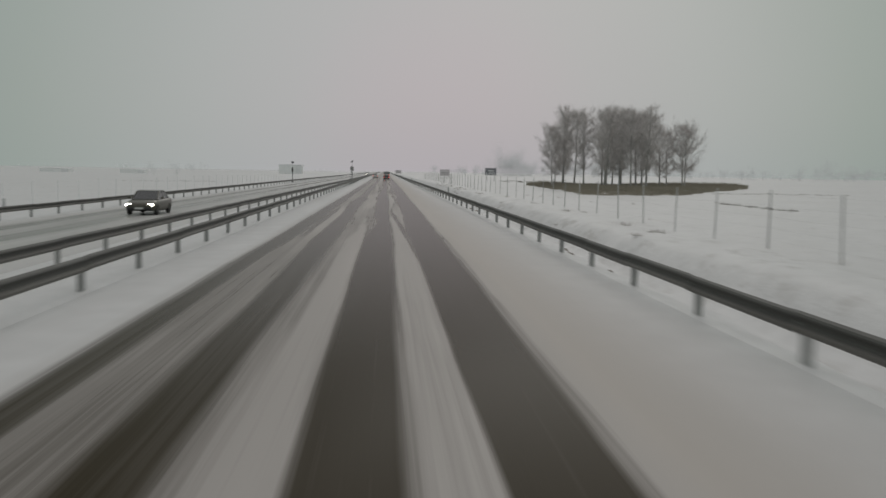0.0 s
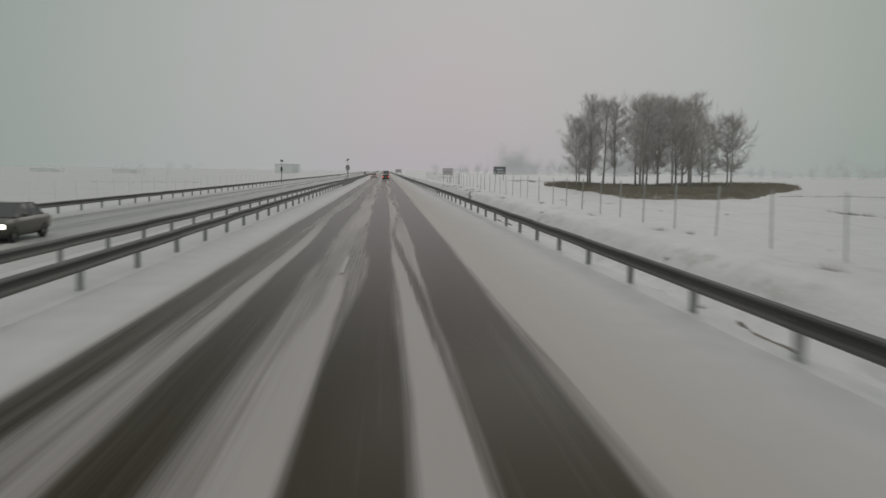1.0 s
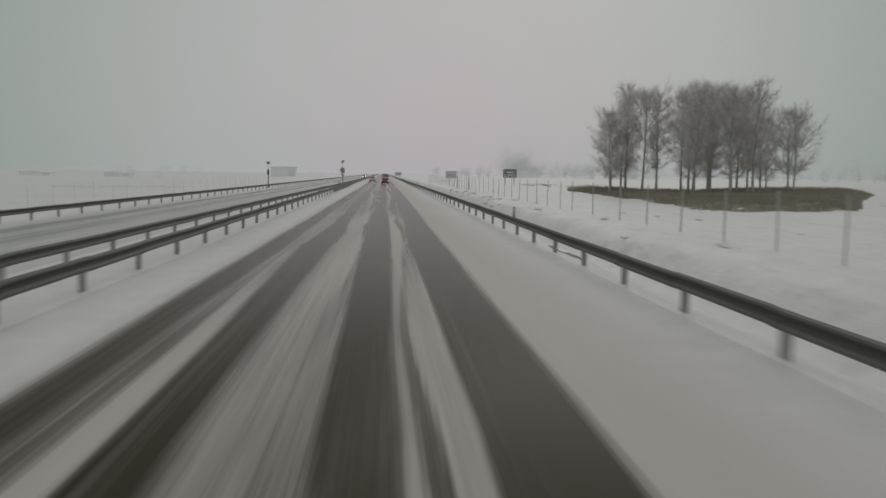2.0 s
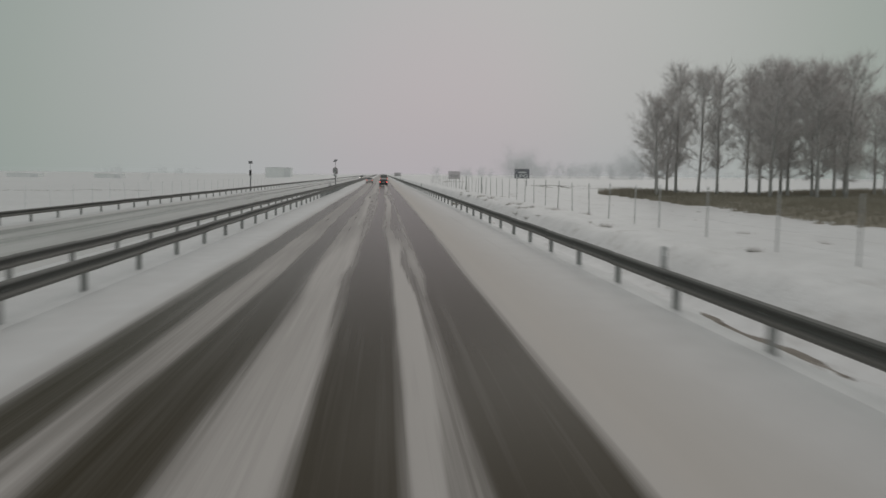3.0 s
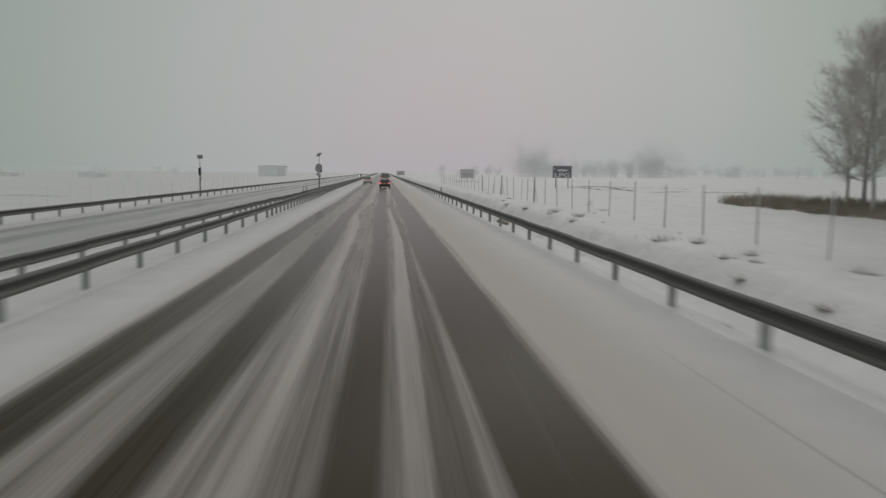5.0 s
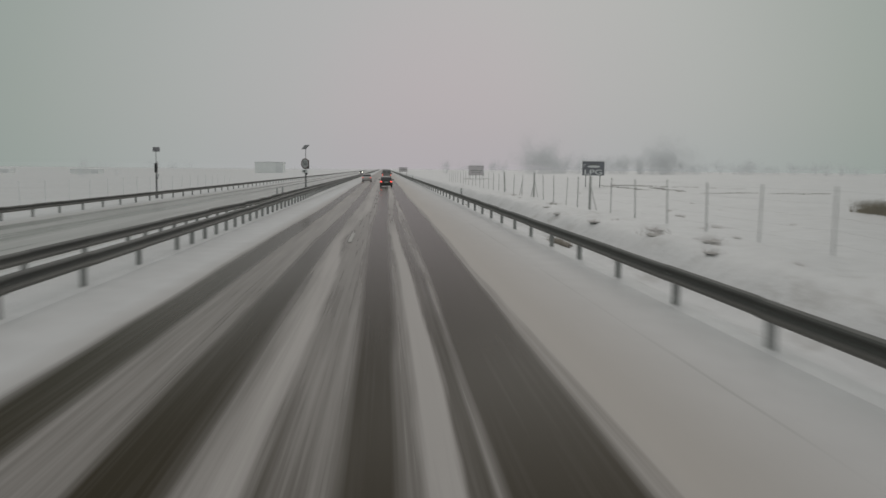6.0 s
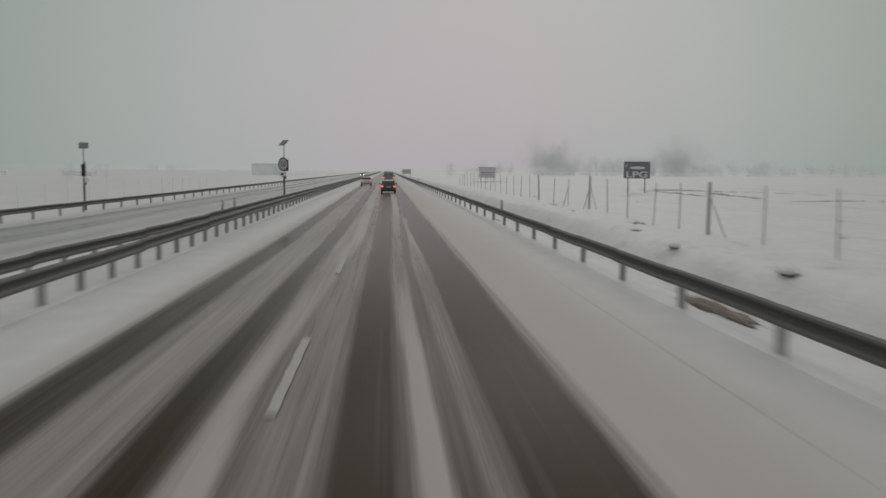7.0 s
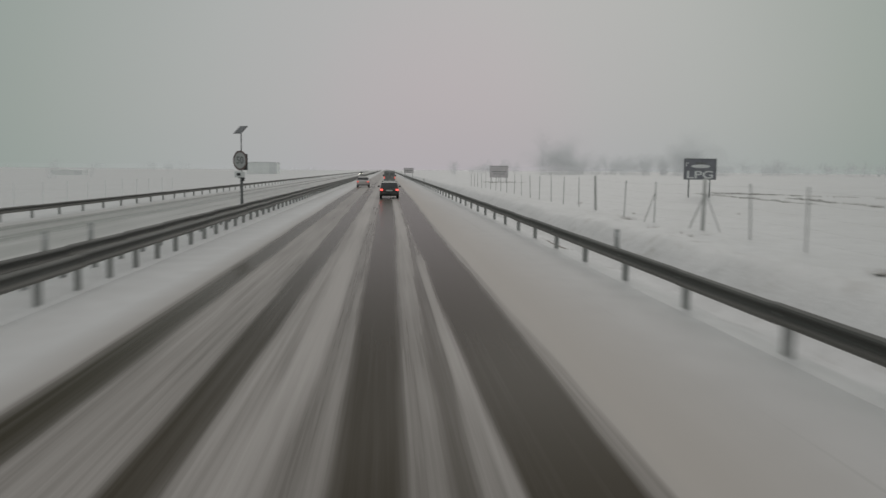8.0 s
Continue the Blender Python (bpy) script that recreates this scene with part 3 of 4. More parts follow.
build_road("road", [-6.05, -5.95, -5.7, -5.45, -5.2, -4.95] + [-4.85 + 0.05 * i for i in range(146)] + [2.5, 2.75, 3.1, 3.4] + [3.6 + 0.08 * i for i in range(10)] + [4.6, 5.0, 5.35, 5.5],
           tracked_cover, M_ROAD, "two-lane carriageway with dark wheel tracks worn through slush")
build_road("road_opposite", np.arange(-19.3, -10.0, 0.2), opposite_cover, M_ROAD_OPP, "opposite carriageway under thin grey slush", OPP_Z)


def build_lane_dash():
    """A worn painted dash, slightly uneven at its ends."""
    bm = bmesh.new()
    left, right = [], []
    for i in range(13):
        y = i / 12 * 4.0
        taper = 0.02 * math.sin(i * 1.9)
        left.append(bm.verts.new((-0.06 + taper * 0.4, y, 0)))
        right.append(bm.verts.new((0.06 + taper * 0.3, y, 0)))
    for i in range(12):
        bm.faces.new((left[i], right[i], right[i + 1], left[i + 1]))
    top = bmesh.ops.extrude_face_region(bm, geom=bm.faces[:])
    bmesh.ops.translate(bm, vec=(0, 0, 0.004), verts=[v for v in top["geom"] if isinstance(v, bmesh.types.BMVert)])
    bmesh.ops.recalc_face_normals(bm, faces=bm.faces)
    return as_mesh("lane_dash", bm, M_PAINT)


dash = build_lane_dash()
for y in (45.2, 105.0, 153.0, 165.0):
    d = new("lane_marking", dash)
    d.matrix_basis = pose(-1.12, y, 0.026)
    tagged(d, "worn white lane dash showing through slush", "lane marking", "lane dashes", "structure")


# ---------------------------------------------------------------- guard rails
def rail_beam(length):
    """A W-beam, 310 mm high and 80 mm deep, folded from 4 mm sheet; it faces -x."""
    prof = [(0.0, -0.155), (-0.020, -0.148), (-0.076, -0.110), (-0.082, -0.090), (-0.076, -0.072), (-0.022, -0.032), (-0.014, 0.0),
            (-0.022, 0.032), (-0.060, 0.078), (-0.066, 0.100), (-0.050, 0.128), (-0.012, 0.152), (0.0, 0.155)]
    ring = [(x, z) for x, z in prof] + [(x + 0.006, z) for x, z in reversed(prof)]
    return as_mesh("beam", loft([[(x, y, z) for x, z in ring] for y in (-0.01, length + 0.15)]), M_STEEL)


def rail_post():
    """A U-section post."""
    w, d, t = 0.055, 0.06, 0.006
    ring = [(-d, -w), (d, -w), (d, -w + t), (-d + t, -w + t), (-d + t, w - t), (d, w - t), (d, w), (-d, w)]
    return as_mesh("post", loft([[(x, y, z) for x, y in ring] for z in (-0.3, 0.70)]), M_POST)


def rail_spacer():
    return as_mesh("spacer", box((0, 0, 0), (0.09, 0.09, 0.16), 0.01), M_POST)


def rail_bolt():
    bm = bmesh.new()
    bmesh.ops.create_cone(bm, cap_ends=True, segments=6, radius1=0.022, radius2=0.014, depth=0.02, matrix=Matrix.Rotation(radians(-90), 4, "Y"))
    return as_mesh("bolt", bm, M_POST)


BEAM, POST, SPACER, BOLT = rail_beam(4.0), rail_post(), rail_spacer(), rail_bolt()


def guard_rail(label, x_of, side, y0, y1, phase, dense_from=1e9, base_of=lambda y: 0.0, height=0.6):
    """side +1: the beam faces -x (posts stand on +x); -1 the other way round."""
    rail = thing("guard_rail", label, "guard rail", pose(0, 0, 0), "guard rails", "")
    y = y0
    while y < y1:
        xa, xb = x_of(y + phase), x_of(y + phase + 4)
        turn = math.degrees(math.atan2(xa - xb, 4))
        dip = 0.008 * math.sin(y * 0.7)
        base = base_of(y + phase)
        part("beam", BEAM, None, rail, at=pose(xa - 0.03 * side, y + phase, base + height + dip, 0, 0, turn + (0 if side > 0 else 180)) @ (pose(0, 0, 0) if side > 0 else pose(0, -4, 0)))
        for k in ((0.0, 2.0) if y + phase >= dense_from else (0.0,)):
            x = x_of(y + phase + k)
            lean = random.uniform(-1.2, 1.2)
            part("post", POST, None, rail, at=pose(x + 0.11 * side, y + phase + k, base, lean, lean * 0.5, 0 if side > 0 else 180))
            if y < 260:
                part("spacer", SPACER, None, rail, at=pose(x + 0.02 * side, y + phase + k, base + height))
                part("bolt", BOLT, None, rail, at=pose(x - 0.05 * side, y + phase + k, base + height, 0, 0, 0 if side > 0 else 180))
        y += 4
    while y < 1100:
        base = base_of(y)
        part("beam", BEAM, None, rail, at=pose(x_of(y) - 0.03 * side, y + phase, base + height, 0, 0, 0 if side > 0 else 180) @ (pose(0, 0, 0) if side > 0 else pose(0, -16, 0)) @ Matrix.Diagonal((1, 4, 1, 1)))
        for k in (0, 8):
            part("post", POST, None, rail, at=pose(x_of(y) + 0.11 * side, y + phase + k, base))
        y += 16
    return rail


def far_median_x(y):
    return float(np.interp(y, [0, 40, 110, 150, 164, 172, 181, 190, 230, 420], [-9.05, -8.95, -8.5, -8.3, -8.2, -7.85, -7.4, -7.2, -7.1, -7.1]))


def far_median_base(y):
    return float(np.interp(y, [160, 172, 181, 190], [-0.2, -0.16, -0.05, 0.0]))


guard_rail("galvanised steel guard rail along the snowy hard shoulder", lambda y: 5.44, 1, -12, 420, -0.23)
guard_rail("galvanised steel guard rail on the near side of the median", lambda y: -6.05, -1, -12, 420, 2.1, 150, lambda y: float(np.interp(y, [162, 182], [0.0, 0.055])))
guard_rail("galvanised steel guard rail on the far side of the median", lambda y: far_median_x(y) + 0.06, -1, -12, 420, 0.6, 150, far_median_base)
guard_rail("galvanised steel guard rail beyond the opposite carriageway", lambda y: -19.55, -1, -12, 420, 1.4, 1e9, lambda y: OPP_Z)


def delineator(at, label):
    """A short reflector post clamped to the top of a rail."""
    d = thing("delineator", label, "delineator", at, "delineators")
    ring = [(-0.055, -0.02), (0.055, -0.02), (0.06, 0.0), (0.045, 0.03), (-0.045, 0.03), (-0.06, 0.0)]
    body = loft([[(x, y, z) for x, y in ring] for z in (0.0, 0.36)] + [[(x * 0.8, y * 0.8, 0.40) for x, y in ring]])
    part("body", body, M_DULLFACE, d)
    part("reflector", box((0, -0.024, 0.27), (0.05, 0.008, 0.12), 0.003), M_WHITE, d, "pale reflector strip")
    part("clamp", box((0, 0.0, -0.02), (0.14, 0.07, 0.06), 0.008), M_POST, d, "steel clamp")
    return d


RAIL_TOP = 0.76
for x, y, z in ((5.50, 80.4, RAIL_TOP), (5.50, 184.4, RAIL_TOP), (far_median_x(183.5) + 0.02, 183.5, RAIL_TOP + far_median_base(183.5)), (far_median_x(186.2) + 0.02, 186.2, RAIL_TOP + far_median_base(186.2)), (-19.6, 49.9, RAIL_TOP + OPP_Z), (5.50, 290.0, RAIL_TOP)):
    delineator(pose(x, y, z, 0, 0, random.uniform(-4, 4)), "short grey reflector post clamped on the guard rail")


# ---------------------------------------------------------------- fence along the field
def fence_ys():
    ys = [14.4 + 4.9 * i for i in range(7)] + [48.7, 53.5, 58.4, 63.3, 68.3, 72.6, 77.2, 82.1, 87.1, 92.1, 98.4, 104.6, 108.5]
    ys += [113.6 + 5.0 * i for i in range(13)] + [178.9, 182.4, 186.3, 190.8, 194.9, 199.66]
    return ys + [206.3, 211.6, 218.3, 223.1, 228.2, 233.3, 238.3, 243.4, 248.4, 253.5, 258.6, 263.6, 268.7, 273.8, 279.0, 284.1, 289.2, 294.3, 299.4]


def fence(label, at_x, ys, material, thick=1.0, stout_ys=(), braces=()):
    """Posts and five wires along a line of constant x; stout posts and braces stand where the fence turns or is strained."""
    f = thing("fence", label, "fence", pose(0, 0, 0), "field fences")

    def pole(name, rings, mat):
        return as_mesh(name, loft([[(math.cos(a) * r, math.sin(a) * r, z) for a in [k * math.pi / 4 for k in range(8)]] for z, r in rings]), mat)

    post = pole("fence_post", [(z, r * thick) for z, r in ((-0.3, 0.033), (0.5, 0.031), (1.6, 0.029), (2.05, 0.027), (2.08, 0.018))], material)
    stout = pole("stout_post", ((-0.3, 0.085), (0.5, 0.08), (1.6, 0.075), (2.16, 0.07), (2.2, 0.04)), M_STOUT)
    tops = []
    for y in ys:
        x = at_x + random.uniform(-0.05, 0.05)
        z = ground_z(at_x, y)
        part("post", stout if y in stout_ys else post, None, f, at=pose(x, y, z, random.uniform(-2, 2), random.uniform(-2, 2), random.uniform(0, 90)))
        tops.append((x, y, z))
    brace = as_mesh("brace", tube((0, 0, 0), (0, 1.7, 1.55), 0.030, 0.028, 8), material)
    for y, turn in braces:
        foot = y + (1.75 if turn else -1.75)
        part("brace", brace, None, f, at=pose(at_x + 0.02, foot, ground_z(at_x, foot), 0, 0, turn))
    for h in (0.35, 0.75, 1.15, 1.55, 1.95):
        a = [(x, y, z + h) for x, y, z in tops[:-1]]
        b = [(x, y, z + h) for x, y, z in tops[1:]]
        mid = [((p[0] + q[0]) / 2, (p[1] + q[1]) / 2, (p[2] + q[2]) / 2 - 0.03) for p, q in zip(a, b)]
        v, fc = prisms(a + mid, mid + b, 0.0016, 0.0016)
        part("wire", raw_mesh("wire", v.tolist(), fc.tolist(), M_WIRE), None, f)
    return f


fence("weathered post-and-wire fence along the snowy field edge", 13.4, fence_ys(), M_FENCE, 1.0, (178.9, 199.66, 218.3), ((178.9, 0), (199.66, 0), (199.66, 180), (206.3, 180)))
# this farther fence takes the colour that stands for haze
fence("haze-pale post-and-wire fence beyond the opposite carriageway", -26.0, [30.2 + 4.9 * k for k in range(50)], M_HAZEWOOD, 0.8)


# ---------------------------------------------------------------- grove of bare trees
def tree_parts(seed, height, spread, low, twigs, thick):
    """Arrays for a bare broadleaf tree: trunk rings, limbs, twigs."""
    rng = np.random.default_rng(seed)
    # trunk
    n = 11
    zs = np.linspace(0, height * 0.97, n)
    bend = np.cumsum(rng.normal(0, 0.10, (n, 2)), axis=0) * np.linspace(0, 1, n)[:, None]
    rad = 0.165 * (1 - zs / height) ** 0.8 * height / 14 + 0.014
    rad[0] *= 1.35
    rings = [[(bend[i, 0] + math.cos(a) * rad[i], bend[i, 1] + math.sin(a) * rad[i], zs[i] - (0.3 if i == 0 else 0)) for a in [k * math.pi / 4 for k in range(8)]] for i in range(n)]

    def trunk_at(z):
        return np.stack([np.interp(z, zs, bend[:, 0]), np.interp(z, zs, bend[:, 1]), z], -1)

    # limbs
    m = 54
    frac = np.sort(low + (0.97 - low) * rng.uniform(0, 1, m) ** 0.85)
    start = trunk_at(frac * height)
    turn = np.arange(m) * 2.399 + rng.uniform(-0.5, 0.5, m)
    rise = rng.uniform(0.35, 0.95, m) + 0.25 * frac
    shape = np.sin(np.clip((frac - low * 0.7) / (1.04 - low * 0.7), 0, 1) * math.pi) ** 0.6
    reach = spread * (0.35 + 0.75 * shape) * rng.uniform(0.65, 1.15, m) * np.clip((1.03 - frac) / 0.22, 0.3, 1)
    way = np.stack([np.cos(turn) * np.cos(rise), np.sin(turn) * np.cos(rise), np.sin(rise)], -1)
    a, b, r0, r1 = [], [], [], []
    knots = [start]
    for s in range(4):
        bow = way + np.array([0, 0, -0.10 + 0.09 * s])
        step = bow * (reach / 4)[:, None] + rng.normal(0, 0.06, (m, 3))
        a.append(knots[-1])
        knots.append(knots[-1] + step)
        b.append(knots[-1])
        r = 0.034 * (1 - frac * 0.6) * height / 14
        r0.append(r * (1 - s * 0.22))
        r1.append(r * (1 - (s + 1) * 0.22) + 0.004)
    K = np.stack(knots, 1)
    # side branches
    k = m * 12
    li = rng.integers(0, m, k)
    u = rng.uniform(0.35, 3.99, k)
    i0 = u.astype(int)
    p = K[li, i0] + (K[li, i0 + 1] - K[li, i0]) * (u - i0)[:, None]
    dv = rng.normal(0, 1, (k, 3))
    dv /= np.linalg.norm(dv, axis=1, keepdims=True)
    dv = dv * 0.8 + way[li] * 0.8 + np.array([0, 0, 0.15])
    ln = reach[li] * rng.uniform(0.16, 0.50, k) * (1.25 - u / 5)
    q = p + dv * ln[:, None]
    a.append(p), b.append(q), r0.append(np.full(k, 0.014)), r1.append(np.full(k, 0.006))
    # fine twigs, hanging a little
    t = twigs
    si = rng.integers(0, k, t)
    w = rng.uniform(0.1, 1.0, t)[:, None]
    tp = p[si] + (q[si] - p[si]) * w
    td = rng.normal(0, 1, (t, 3))
    td /= np.linalg.norm(td, axis=1, keepdims=True)
    td = td * 0.65 + dv[si] * 0.45 + np.array([0, 0, 0.02])
    tq = tp + td * rng.uniform(0.25, 0.95, t)[:, None]
    limbs = prisms(np.concatenate(a), np.concatenate(b), np.concatenate(r0), np.concatenate(r1), 4)
    fine = prisms(tp, tq, rng.uniform(0.6, 1.1, t) * thick, thick * 0.45, 3)
    return rings, limbs, fine


def bare_tree(seed, height, spread, low, twigs, label, group, thick=0.0048, wood=None, twig=None):
    rings, limbs, fine = tree_parts(seed, height, spread, low, twigs, thick)
    tree = thing("tree", label, "tree", pose(0, 0, 0), group)
    part("trunk", loft(rings), wood or M_BARK, tree, smooth=True)
    tagged(part("branchwork", raw_mesh("branchwork", limbs[0].tolist(), limbs[1].tolist(), wood or M_BARK), None, tree), kind="stuff")
    tagged(part("crown", raw_mesh("crown", fine[0].tolist(), fine[1].tolist(), twig or M_TWIG), None, tree, "mass of fine bare twigs"), kind="stuff")
    return tree


def place(ob, x, y, turn, scale=1.0):
    ob.matrix_basis = Matrix.LocRotScale((x, y, ground_z(x, y) - 0.05), Euler((0, 0, radians(turn))), (scale, scale, scale))
    return ob


def copy_placed(ob, x, y, turn, scale):
    c = copy_thing(ob, pose(0, 0, 0))
    return place(c, x, y, turn, scale)


GROVE = "trees of the roadside grove"
kinds = [
    bare_tree(11, 11.7, 2.9, 0.12, 11000, "tall bare birch with a narrow twiggy crown in dry grass", GROVE),
    bare_tree(23, 11.0, 3.1, 0.16, 10500, "bare broadleaf tree with an upswept twiggy crown in dry grass", GROVE),
    bare_tree(37, 12.1, 2.7, 0.20, 9500, "slender bare birch with a clear lower trunk in dry grass", GROVE),
    bare_tree(51, 10.2, 3.8, 0.18, 9000, "spreading bare tree at the open end of the grove", GROVE),
]
place(kinds[0], 32.3, 159.2, 0, 1.04)
place(kinds[1], 32.3, 149.5, 40, 1.12)
place(kinds[2], 33.4, 147.3, 80, 0.98)
place(kinds[3], 51.4, 150.0, 10, 1.0)
for k, x, y, turn, s in (
        (1, 29.0, 152.5, 190, 0.92), (2, 31.1, 152.8, 130, 1.1), (3, 30.8, 158.6, 60, 0.86), (1, 36.7, 147.9, 300, 1.06), (2, 36.1, 143.7, 220, 1.06), (0, 35.2, 139.4, 15, 1.04),
        (0, 38.1, 142.0, 75, 1.07), (2, 39.6, 146.6, 260, 1.04), (1, 41.2, 143.4, 160, 1.03), (0, 43.0, 146.0, 330, 0.98), (2, 42.4, 141.6, 45, 0.97),
        (0, 46.4, 147.0, 200, 0.88), (1, 39.2, 150.6, 95, 1.0), (3, 51.0, 147.6, 120, 0.94), (1, 38.6, 137.4, 145, 1.06), (2, 41.0, 137.0, 205, 1.02), (3, 48.8, 150.6, 20, 0.9)):
    copy_placed(kinds[k], x, y, turn, s)


def dry_grass(name, label, poly, count, h0, h1, floor=0.12, blade=None):
    """Withered grass on a low earthy mound: blades in leaning tufts."""
    rng = np.random.default_rng(len(name) * 7 + count)
    xs, ys = [p[0] for p in poly], [p[1] for p in poly]
    step = max(0.7, (max(xs) - min(xs)) / 50)
    grid = {}
    nx, ny = int((max(xs) - min(xs)) / step) + 2, int((max(ys) - min(ys)) / step) + 2
    for i in range(nx + 1):
        for j in range(ny + 1):
            x, y = min(xs) - step / 2 + i * step, min(ys) - step / 2 + j * step
            x += 0.35 * step * noise.noise((x, y, 0.4))
            y += 0.35 * step * noise.noise((x, y, 7.4))
            grid[i, j] = (x, y, inside(poly, x + noise.noise((x * 0.5, y * 0.5, 3)) * 0.7, y))
    verts, ids, faces = [], {}, []
    for (i, j), (x, y, ok) in grid.items():
        ids[i, j] = len(verts)
        verts.append((x, y, ground_z(x, y) + (floor * (1.0 + noise.noise((x * 0.8, y * 0.8, 5))) if ok else -0.10)))
    for i in range(nx):
        for j in range(ny):
            corner = [(i, j), (i + 1, j), (i + 1, j + 1), (i, j + 1)]
            if any(grid[c][2] for c in corner):
                if floor > 0:
                    faces.append(tuple(ids[c] for c in corner))
    pts = []
    while len(pts) < count:
        x, y = rng.uniform(min(xs), max(xs)), rng.uniform(min(ys), max(ys))
        if inside(poly, x + noise.noise((x * 0.5, y * 0.5, 3)) * 0.7, y) and noise.noise((x * 0.6, y * 0.6, 8)) > -0.35:
            pts.append((x, y, ground_z(x, y) + floor * 0.6))
    a = np.array(pts)
    lean = rng.normal(0, 0.28, (count, 2))
    hgt = rng.uniform(h0, h1, count) * (1.0 + 1.0 * np.clip((a[:, 1] - 150) / 12, 0, 1) * (floor > 0))
    b = a + np.column_stack([lean * hgt[:, None], hgt])
    v, f = prisms(a, b, rng.uniform(0.012, 0.03, count), 0.004, 3)
    off = len(verts)
    me = bpy.data.meshes.new(name)
    me.from_pydata(verts + v.tolist(), [], faces + (f + off).tolist())
    me.materials.append(M_EARTH)
    me.materials.append(blade or M_STRAW)
    me.polygons.foreach_set("material_index", [0] * len(faces) + [1] * len(f))
    me.update()
    return tagged(new(name, me), label, "dry grass", "", "stuff")


dry_grass("grove_grass", "brown withered grass under the bare trees", BED, 60000, 0.14, 0.42, 0.04)
for poly in (
        [(28.8, 64), (29.5, 64), (30.4, 81), (29.7, 81)],
        [(44, 116.8), (60, 111.0), (60, 112.0), (44, 117.8)],
        [(32.6, 228), (33.4, 228), (34.2, 254), (33.2, 254)],
        [(34, 214.4), (48, 212.4), (48, 213.6), (34, 215.8)],
        [(35.4, 254.2), (43, 252.4), (43, 253.8), (35.4, 255.8)],
        [(34.4, 221), (35.4, 221), (37.6, 241), (36.4, 241)],
        [(36.4, 262), (37.2, 262), (47.8, 233), (47.0, 233)],
        [(19.5, 330), (27.5, 330), (28, 338), (19, 338)],
        [(-60, 203.5), (-37, 207.5), (-37, 208.7), (-60, 204.8)]):
    dry_grass("grass_strip", "thin strip of withered grass poking through field snow", poly, 420, 0.05, 0.16, 0.0, M_WEED)


def weed_tuft(seed):
    """A low clump of weeds and a clod of bare soil breaking the snow."""
    rng = np.random.default_rng(seed)
    bm = bmesh.new()
    bmesh.ops.create_icosphere(bm, subdivisions=2, radius=1.0)
    for v in bm.verts:
        k = 1 + 0.5 * noise.noise(v.co * 1.7 + Vector((seed, 0, 0)))
        v.co = Vector((v.co.x * 0.20 * k, v.co.y * 0.34 * k, v.co.z * 0.05 * k))
    clod = as_mesh("clod", bm, M_CLOD, True)
    n = 46
    a = np.column_stack([rng.normal(0, 0.16, n), rng.normal(0, 0.3, n), np.zeros(n)])
    b = a + np.column_stack([rng.normal(0, 0.07, n), rng.normal(0, 0.07, n), rng.uniform(0.08, 0.26, n)])
    v, f = prisms(a, b, 0.008, 0.003)
    return clod, raw_mesh("dead_weed", v.tolist(), f.tolist(), M_TWIG)


TUFTS = [weed_tuft(s) for s in (1, 2, 3)]
# x, y and size of the larger clumps along the ditch and the fence
spots = [(10.9, 136.2, 1.9), (11.3, 133.6, 1.2), (10.7, 129.5, 1.1), (11.7, 130.2, 1.1), (11.5, 153.2, 1.5), (12.5, 125.1, 1.5), (13.2, 118.3, 1.3), (10.0, 126.9, 1.1), (9.9, 122.2, 1.0), (11.3, 106.5, 1.4),
         (10.6, 150.7, 1.2), (12.0, 73.9, 1.2), (12.2, 62.0, 1.1), (13.1, 60.6, 0.9), (11.9, 46.7, 1.5), (12.2, 42.6, 1.2), (10.3, 39.4, 0.8), (12.0, 184.0, 1.1), (10.2, 173.7, 1.0), (10.4, 165.5, 1.2),
         (11.7, 165.6, 1.0), (10.6, 156.6, 1.8), (11.0, 157.9, 1.3), (15.2, 162.0, 1.1), (16.0, 169.3, 1.1), (13.1, 210.0, 1.2), (12.0, 201.6, 1.0), (12.4, 91.6, 1.0), (10.9, 180.7, 0.8), (10.8, 127.8, 0.8)]
for i, (x, y, big) in enumerate(spots):
    clod, stalks = TUFTS[i % 3]
    t = thing("weed_tuft", "clump of dead weeds and soil breaking through snow", "weeds", Matrix.LocRotScale((x, y, ground_z(x, y)), Euler((0, 0, random.uniform(-0.6, 0.6))), (big, big, big * 0.65)), "weed tufts")
    part("clod", clod, None, t, "bare brown soil")
    tagged(part("dead_weed", stalks, None, t), kind="stuff")
scatter = random.Random(31)
for i in range(58):
    x, y = scatter.choice((scatter.uniform(6.6, 12.8), scatter.uniform(13.8, 24.0))), scatter.uniform(18, 262)
    clod, stalks = TUFTS[i % 3]
    big = scatter.uniform(0.22, 0.55)
    t = thing("weed_tuft", "small clump of dead weeds half buried in snow", "weeds", Matrix.LocRotScale((x, y, ground_z(x, y) - 0.01), Euler((0, 0, scatter.uniform(-1.5, 1.5))), (big, big * 1.4, big)), "weed tufts")
    part("clod", clod, None, t, "bare brown soil")
    tagged(part("dead_weed", stalks, None, t), kind="stuff")


def soil_streak(points, width, seed):
    """A narrow ridge of bare soil under the rail, uneven in width."""
    rng = random.Random(seed)
    rings = []
    n = 26
    for i in range(n + 1):
        u = i / n * (len(points) - 1)
        k = min(int(u), len(points) - 2)
        p = Vector(points[k]).lerp(Vector(points[k + 1]), u - k)
        w = width * (0.25 + abs(math.sin(math.pi * i / n)) ** 0.5) * rng.uniform(0.65, 1.2)
        cx = p.x + rng.uniform(-0.03, 0.03)
